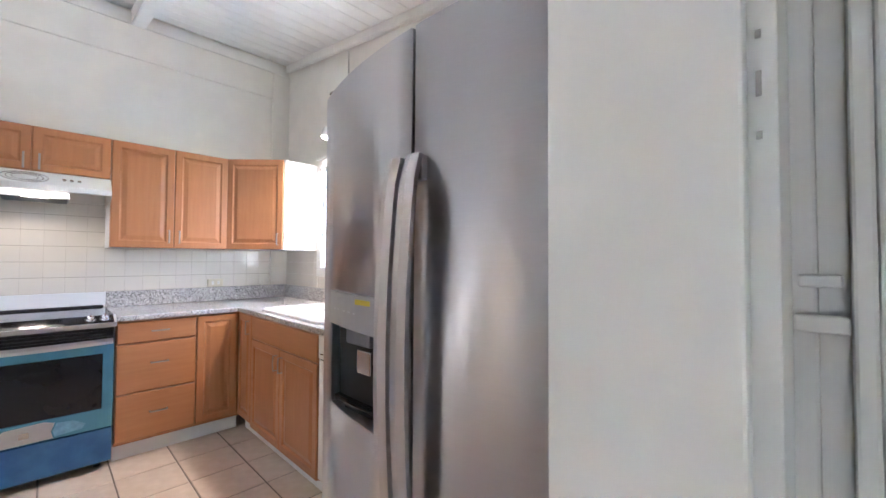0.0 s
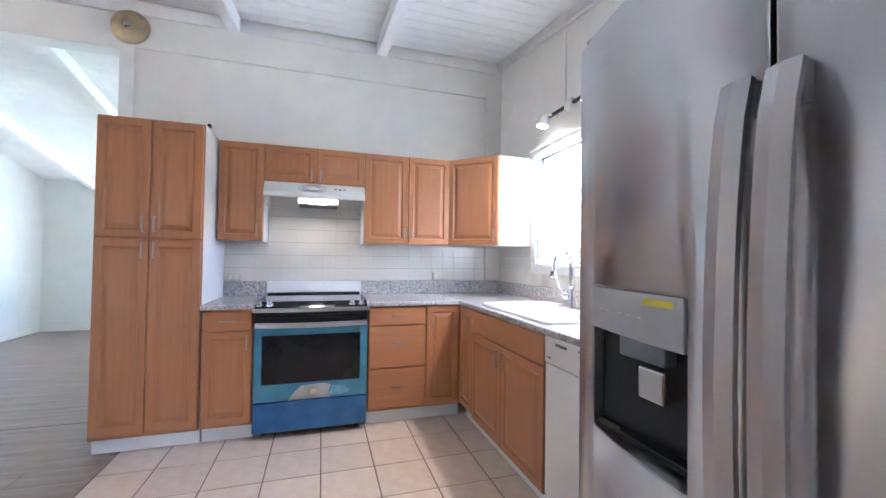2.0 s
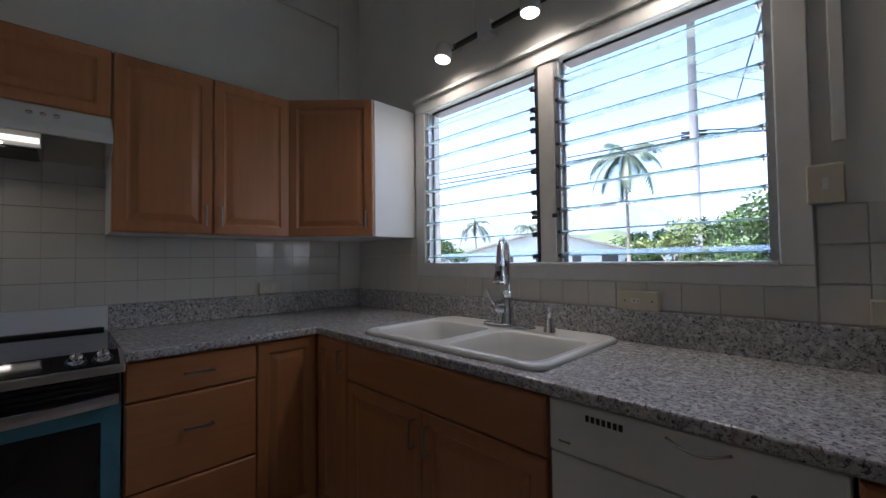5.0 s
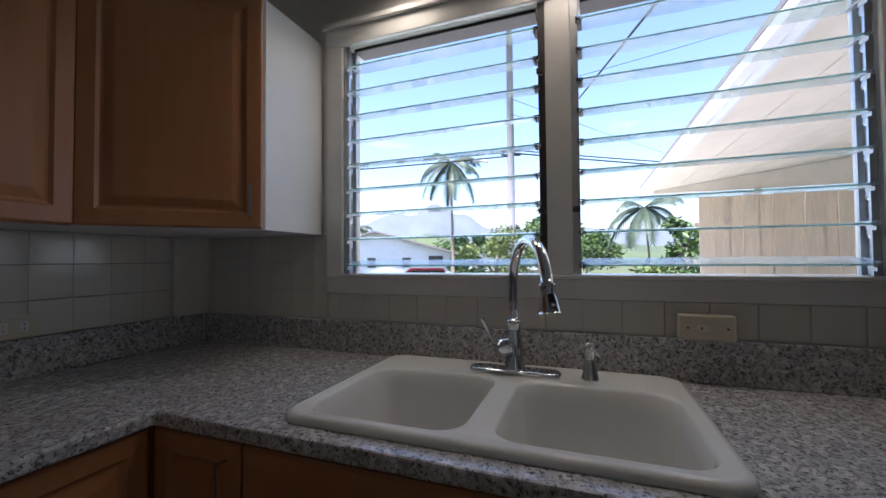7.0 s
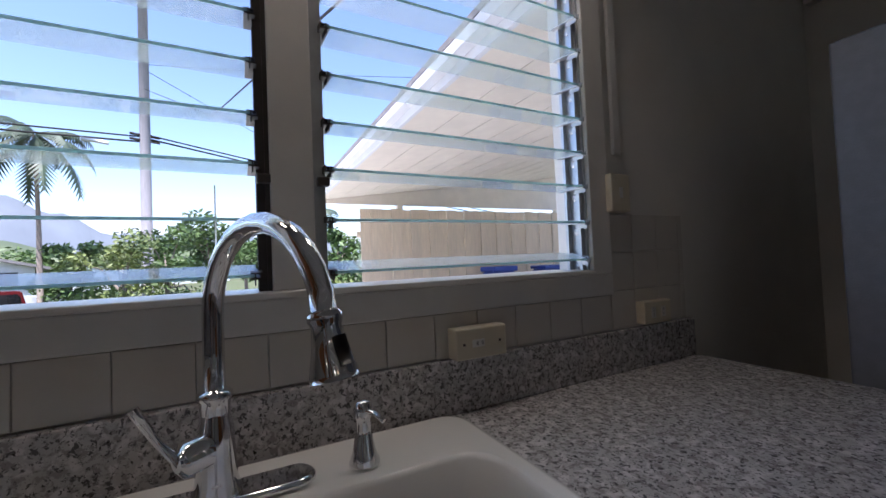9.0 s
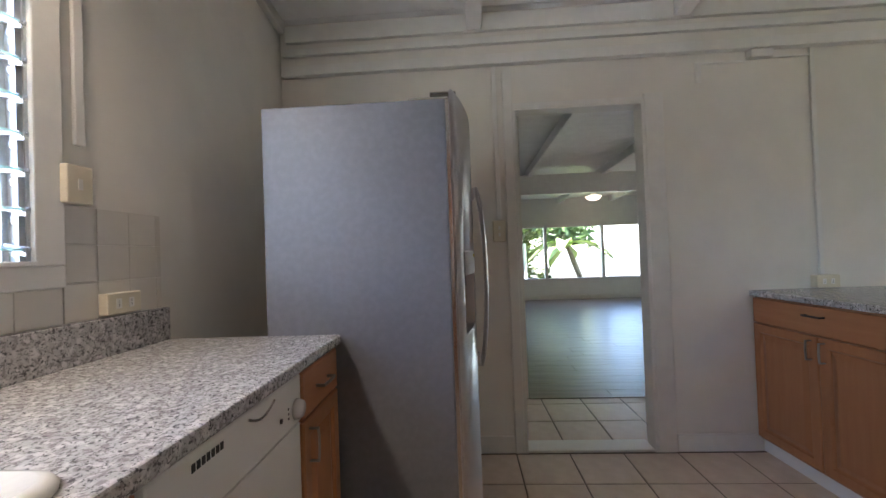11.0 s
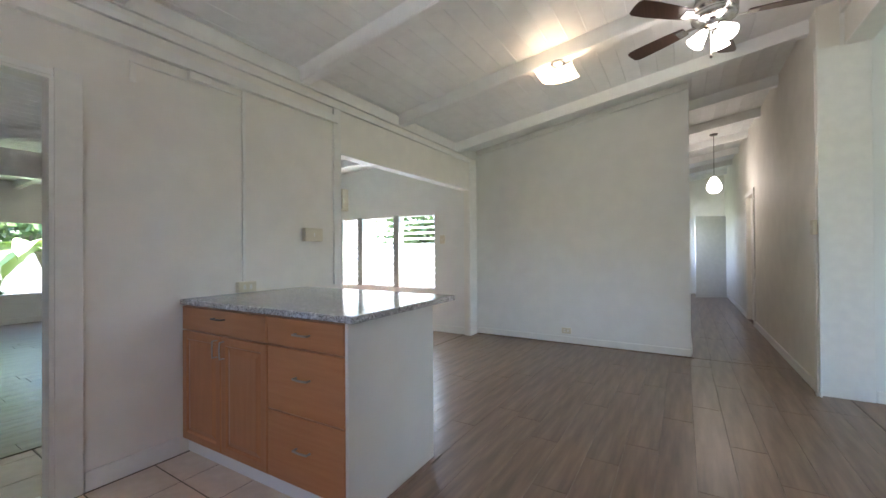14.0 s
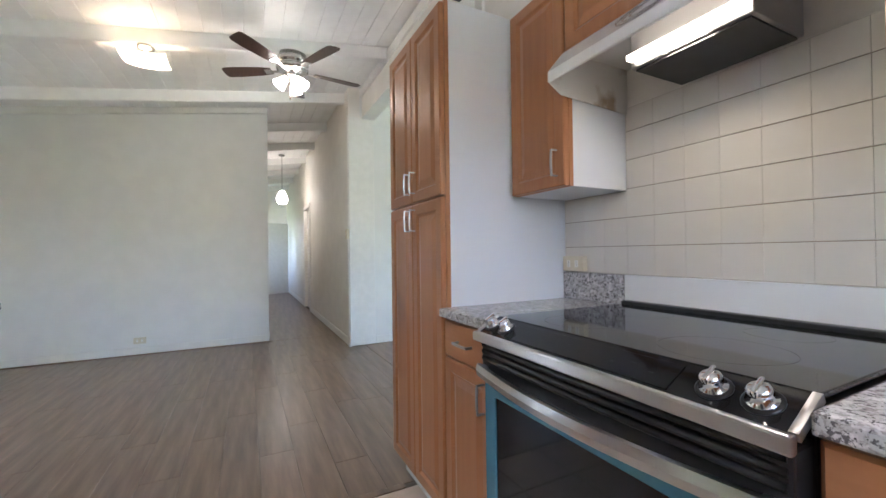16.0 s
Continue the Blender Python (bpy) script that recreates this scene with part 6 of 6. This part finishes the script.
def ridge(name, f, peaks, base, depth, mat, seed):
    bm = bmesh.new()
    n = 160
    front, crest, back = [], [], []
    for k in range(n + 1):
        r = -1.6 * f + 3.2 * f * k / n
        h = base
        for c, w, t in peaks:
            h = max(h, base + t * math.exp(-(((r / f) - c) / w) ** 2))
        h *= 1 + 0.07 * noise.noise((r * 14 / f, seed, 0)) + 0.04 * noise.noise((r * 50 / f, seed, 3))
        front.append(bm.verts.new(out(f, r, GZ - 1)))
        crest.append(bm.verts.new(out(f + depth * 0.5, r, h)))
        back.append(bm.verts.new(out(f + depth, r, GZ - 1)))
    for a, b in ((front, crest), (crest, back)):
        for k in range(n):
            bm.faces.new((a[k], a[k + 1], b[k + 1], b[k])).smooth = True
    return tagged(part(name, bm, mat), kind="structure")


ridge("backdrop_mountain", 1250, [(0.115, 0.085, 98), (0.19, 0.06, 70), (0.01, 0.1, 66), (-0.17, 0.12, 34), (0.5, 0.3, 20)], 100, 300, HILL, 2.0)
ridge("backdrop_hill", 700, [(0.1, 0.09, 28), (0.3, 0.07, 24), (0.0, 0.1, 22), (0.5, 0.2, 20)], 26, 200, HILL2, 7.0)

# carport wing beyond the window
wing = thing("carport", (3, -4.5, GZ), "carport roof with cream boarded soffit and white fascia", "carport")
EY, EZ0 = -2.62, 2.43
n = 14
for k in range(n):
    y0, y1 = EY - 0.02 - 0.42 * k, EY - 0.02 - 0.42 * (k + 1) + 0.008
    z0, z1 = EZ0 - 0.02 + 0.055 * k, EZ0 - 0.02 + 0.055 * (k + 1)
    bm = bmesh.new()
    vs = [bm.verts.new(p) for p in ((0.3, y0, z0), (6.55, y0, z0), (6.55, y1, z1), (0.3, y1, z1), (0.3, y0, z0 + 0.03), (6.55, y0, z0 + 0.03), (6.55, y1, z1 + 0.03), (0.3, y1, z1 + 0.03))]
    for q in ((0, 1, 2, 3), (7, 6, 5, 4), (0, 4, 5, 1), (2, 6, 7, 3), (1, 5, 6, 2), (0, 3, 7, 4)):
        bm.faces.new([vs[i] for i in q])
    bmesh.ops.recalc_face_normals(bm, faces=bm.faces)
    part("soffit_board", bm, SOFFIT, wing)
bm = bmesh.new()
vs = [bm.verts.new(p) for p in ((0.25, EY + 0.1, EZ0 + 0.08), (6.7, EY + 0.1, EZ0 + 0.08), (6.7, EY - 6, EZ0 + 0.88), (0.25, EY - 6, EZ0 + 0.88), (0.25, EY + 0.1, EZ0 + 0.12), (6.7, EY + 0.1, EZ0 + 0.12), (6.7, EY - 6, EZ0 + 0.92), (0.25, EY - 6, EZ0 + 0.92))]
for q in ((3, 2, 1, 0), (4, 5, 6, 7), (0, 1, 5, 4), (2, 3, 7, 6), (1, 2, 6, 5), (0, 4, 7, 3)):
    bm.faces.new([vs[i] for i in q])
part("roof", bm, ROOF, wing)
part("fascia", boxes((0.3, 6.6, EY - 0.015, EY + 0.02, EZ0 - 0.06, EZ0 + 0.08), bevel=0.004), SIDING, wing, "white fascia board")
part("gutter", boxes((0.3, 6.62, EY + 0.021, EY + 0.1, EZ0 + 0.0, EZ0 + 0.075), bevel=0.006), SIDING, wing, "white roof gutter")
bm = bmesh.new()
vs = [bm.verts.new((x, y, z)) for x in (6.42, 6.5) for y, z in ((-2.7, 2.36), (-8.4, 2.36), (-8.4, EZ0 - 0.024 + 0.131 * 5.76), (-2.7, EZ0 - 0.024 + 0.131 * 0.06))]
for q in ((0, 1, 2, 3), (7, 6, 5, 4), (0, 4, 5, 1), (1, 5, 6, 2), (2, 6, 7, 3), (3, 7, 4, 0)):
    bm.faces.new([vs[i] for i in q])
bmesh.ops.recalc_face_normals(bm, faces=bm.faces)
part("end_board", bm, SOFFIT, wing, "cream boarded carport end")
for y in (-4.2, -8.3):
    part("post", boxes((6.4, 6.51, y - 0.055, y + 0.055, 0.0, 2.359), bevel=0.006), SOFFIT, wing)
tagged(part("carport_slab", boxes((0.16, 6.8, -10.5, -2.75, GZ, 0.0), bevel=0.01), CONCRETE), kind="structure")
fence = thing("fence", (5.9, -5.5, 0), "tan painted board fence behind the carport", "fence")
part("rail", boxes((5.93, 5.99, -10.3, -3.2, 1.7, 1.8)), FENCE, fence)
part("rail", boxes((5.93, 5.99, -10.3, -3.2, 0.4, 0.5)), FENCE, fence)
rng = random.Random(9)
for k in range(33):
    y = -3.25 - 0.19 * k
    dx = 0.023 if k % 2 else 0.0
    part("board", boxes((5.89 - dx, 5.912 - dx, y - 0.186 - 0.012 * (k % 2), y + 0.006 * (k % 2), 0.02, 2.2 + rng.uniform(-0.01, 0.01)), bevel=0.003), FENCE, fence)
for y, z in ((-5.78, 1.08), (-7.01, 1.05)):
    bin_ob = thing("wheelie_bin", (5.4, y, 0), "blue plastic wheelie bin before the fence", "bin", "bins")
    bm = boxes((5.2, 5.6, y - 0.25, y + 0.25, 0.0, 0.98))
    for v in bm.verts:
        if v.co.z < 0.5:
            v.co.x, v.co.y = 5.4 + (v.co.x - 5.4) * 0.8, y + (v.co.y - y) * 0.8
    bmesh.ops.bevel(bm, geom=list(bm.edges), offset=0.02, segments=2, affect="EDGES")
    part("body", bm, BLUE_BIN, bin_ob)
    part("lid", boxes((5.17, 5.63, y - 0.28, y + 0.28, 0.985, z), bevel=0.02), BLUE_BIN, bin_ob)

# yards beyond the back room and the lanai
yard = thing("garden_fence", (-9.6, -5.2, 0), "pale sunlit board fence beyond the lanai", "fence")
for k in range(24):
    y = -11.0 + 0.4 * k
    part("board", boxes((-9.62, -9.59, y, y + 0.385, GZ, 1.35), bevel=0.004), GREY_FENCE, yard)
yard = thing("garden_fence", (-3.5, -14.4, 0), "grey board fence beyond the back room", "fence")
for k in range(26):
    x = -9.0 + 0.4 * k
    part("board", boxes((x, x + 0.385, -14.42, -14.39, GZ, 1.2), bevel=0.004), GREY_FENCE, yard)
leafy_tree("tree", Vector((-11.5, -5.8, GZ)), 5.2, 3.0, 3000, 0.16, LEAF, "leafy green tree behind the pale fence", 31)
leafy_tree("tree", Vector((-12.6, -9.0, GZ)), 5.0, 2.6, 2400, 0.16, LEAF, "leafy green tree behind the pale fence", 32)
leafy_tree("shrub", Vector((-2.2, -13.2, GZ)), 3.6, 1.6, 2200, 0.12, LEAF_LIGHT, "yellow-green shrub outside the back window", 33, low=0.3)
leafy_tree("tree", Vector((-4.6, -16.6, GZ)), 4.6, 2.4, 2600, 0.14, LEAF, "leafy green tree behind the grey fence", 37)
BANANA = leaf_material("banana_leaves", (0.34, 0.43, 0.17), (0.24, 0.33, 0.11))
banana = thing("banana_plant", (-4.5, -12.6, GZ), "broad-leaved banana plant with a leaning pale trunk", "banana plant")
crown = Vector((-4.05, -12.6, 1.25))
part("trunk", tube(bmesh.new(), [(-4.5, -12.6, GZ), (-4.35, -12.6, 0.4), crown], [0.11, 0.08, 0.06], 10), BARK, banana)
rng = random.Random(38)
for k in range(10):
    a, rise, long = 2 * math.pi * k / 10 + rng.uniform(-0.2, 0.2), rng.uniform(0.1, 0.9), rng.uniform(0.9, 1.3)
    along, side = Vector((math.cos(a), math.sin(a), 0)), Vector((-math.sin(a), math.cos(a), 0))
    bm = bmesh.new()
    rows_ = []
    for i in range(11):
        s = i / 10
        c = crown + along * long * s + Vector((0, 0, long * (rise * s - 0.85 * s * s)))
        w = 0.2 * math.sin(math.pi * min(1, 0.06 + 0.94 * s)) ** 0.6 * (1 + 0.12 * rng.uniform(-1, 1))
        rows_.append([bm.verts.new(c + side * w * q + Vector((0, 0, 0.08 * abs(q)))) for q in (-1, 0, 1)])
    for p, q in zip(rows_, rows_[1:]):
        for j in (0, 1):
            bm.faces.new((p[j], q[j], q[j + 1], p[j + 1])).smooth = True
    part("leaf", bm, BANANA, banana)
palm(Vector((-3.4, -13.0, GZ)), 1.2, 0.9, "low garden palm outside the back window", 34, 13)
column = thing("garden_post", (-2.75, -12.6, GZ), "white painted garden post outside the window", "post")
part("shaft", tube(bmesh.new(), [(-2.75, -12.6, GZ), (-2.75, -12.6, 1.4)], [0.16, 0.11], 12), SIDING, column)

# ---- pieces: floor tiles, planks, wall tiles ----


def piece_mesh(name, dims, bevel, mat):
    me = bpy.data.meshes.new(name)
    x0, x1, y0, y1, z0, z1 = dims
    b = bevel
    vs = [(x0, y0, z0), (x1, y0, z0), (x1, y1, z0), (x0, y1, z0), (x0, y0, z1 - b), (x1, y0, z1 - b), (x1, y1, z1 - b), (x0, y1, z1 - b), (x0 + b, y0 + b, z1), (x1 - b, y0 + b, z1), (x1 - b, y1 - b, z1), (x0 + b, y1 - b, z1)]
    fs = [(0, 1, 5, 4), (1, 2, 6, 5), (2, 3, 7, 6), (3, 0, 4, 7), (4, 5, 9, 8), (5, 6, 10, 9), (6, 7, 11, 10), (7, 4, 8, 11), (8, 9, 10, 11)]
    me.from_pydata(vs, [], fs)
    me.materials.append(mat)
    return me


def lay(name, me, m, parent):
    ob = new(name, me)
    ob.matrix_basis = m
    ob.parent = parent
    return ob


cache = {}


def sized_piece(name, w, h, t, bevel, mat):
    key = (name, round(w, 3), round(h, 3))
    if key not in cache:
        cache[key] = piece_mesh(name, (0, w, 0, h, -t, 0), bevel, mat)
    return cache[key]


def tile_field(us, vs, x0, x1, y0, y1, gap, name, t, bevel, mat, place, parent, tight=0.0004):
    """Pieces between joint lines us and vs, cut at the field's edges; place maps (u, v) to a pose."""
    us, vs = [x0, *[u for u in us if x0 + 0.015 < u < x1 - 0.015], x1], [y0, *[v for v in vs if y0 + 0.012 < v < y1 - 0.012], y1]
    for a, b in zip(us, us[1:]):
        for c, d in zip(vs, vs[1:]):
            gu = gap if t > 0.008 else tight
            lay(name, sized_piece(name, b - a - gu, d - c - gap, t, bevel, mat), place(a + gap / 2, c + gap / 2), parent)


TX = sorted(-0.738 - 0.3055 * k for k in range(-3, 9))
TY = sorted(-0.85 - 0.3115 * k for k in range(-3, 13))
tile_field(TX, TY, -2.858, -0.001, -3.639, -0.001, 0.008, "tile", 0.01, 0.0025, TILE, lambda u, v: pose(u, v, 0.0), floor_tiles)
tile_field(TX, [-3.77 - 0.3055 * k for k in (2, 1)], -2.858, -1.14, -4.498, -3.77, 0.008, "tile", 0.01, 0.0025, TILE, lambda u, v: pose(u, v, 0.0), floor_tiles)


def planks(x0, x1, y0, y1, parent, seed, width=0.18, length=1.22):
    rng = random.Random(seed)
    y = y0
    while y < y1 - 0.02:
        w = min(width, y1 - y)
        x = x0 - rng.uniform(0, length)
        while x < x1:
            a, b = max(x, x0), min(x + length, x1)
            if b - a > 0.05:
                lay("plank", sized_piece("plank", b - a - 0.0012, w - 0.0012, 0.012, 0.0012, PLANK), pose(a, y, 0.0), parent)
            x += length
        y += width


planks(WEST + 0.002, -2.862, -3.758, -0.002, floor_wood, 1)
planks(-14.0, WEST - 0.002, -1.038, -0.172, floor_hall, 2)
planks(-5.84, -2.0, 0.01, 4.15, floor_living, 3)
planks(-6.44, -0.31, -10.79, -4.505, floor_back, 4)
planks(-6.44, -2.864, -4.5, -3.762, floor_lanai, 5)
strip("floor_edge_moulding", (-2.89, -2.85, -2.27, -0.62, 0.0, 0.006), PLANK, 0.002)
strip("floor_edge_moulding", (-2.6, -1.57, -4.52, -4.48, 0.0, 0.007), PLANK, 0.002)
strip("floor_edge_moulding", (-3.47, -2.775, -2.3255, -2.31, 0.0, 0.012), PLANK, 0.002)

S = 0.108
TILE_GROUT = material("buff_tile_grout", (0.4, 0.35, 0.28), rough=0.9, vary=0.15, scale=30)
for x0, x1, z1 in ((-2.418, -2.1, 1.349), (-2.099, -1.351, 1.66), (-1.35, -0.161, 1.349)):
    strip("grout_bed", (x0, x1, -0.0045, -0.0008, 1.031, z1), TILE_GROUT, 0.0)
north_place = lambda u, v: Matrix.Translation((u, -0.0075, v)) @ Matrix.Rotation(radians(90), 4, "X")
us = [-2.42 + S * k for k in range(24)]
vs = [1.031 + S * k for k in range(8)]
GAP = 0.003
tile_field(us, vs, -2.418, -2.099, 1.031, 1.349, GAP, "wall_tile", 0.007, 0.0007, WALL_TILE, north_place, wall_north, 0.0007)
tile_field(us, vs, -2.099, -1.350, 1.031, 1.66, GAP, "wall_tile", 0.007, 0.0007, WALL_TILE, north_place, wall_north, 0.0007)
tile_field(us, vs, -1.350, -0.162, 1.031, 1.349, GAP, "wall_tile", 0.007, 0.0007, WALL_TILE, north_place, wall_north, 0.0007)
east_place = lambda u, v: Matrix.Translation((-0.0075, -u, v)) @ Matrix.Rotation(radians(-90), 4, "Z") @ Matrix.Rotation(radians(90), 4, "X")
es = [0.045 + S * k for k in range(26)]
tile_field(es, vs, 0.012, 0.645, 1.031, 1.349, GAP, "wall_tile", 0.007, 0.0012, WALL_TILE, east_place, wall_east, 0.0014)
tile_field(es, [1.031], 0.65, 2.32, 1.031, 1.129, GAP, "wall_tile", 0.007, 0.0012, WALL_TILE, east_place, wall_east, 0.0014)
tile_field(es, vs, 2.322, 2.66, 1.031, 1.355, GAP, "wall_tile", 0.007, 0.0012, WALL_TILE, east_place, wall_east, 0.0014)
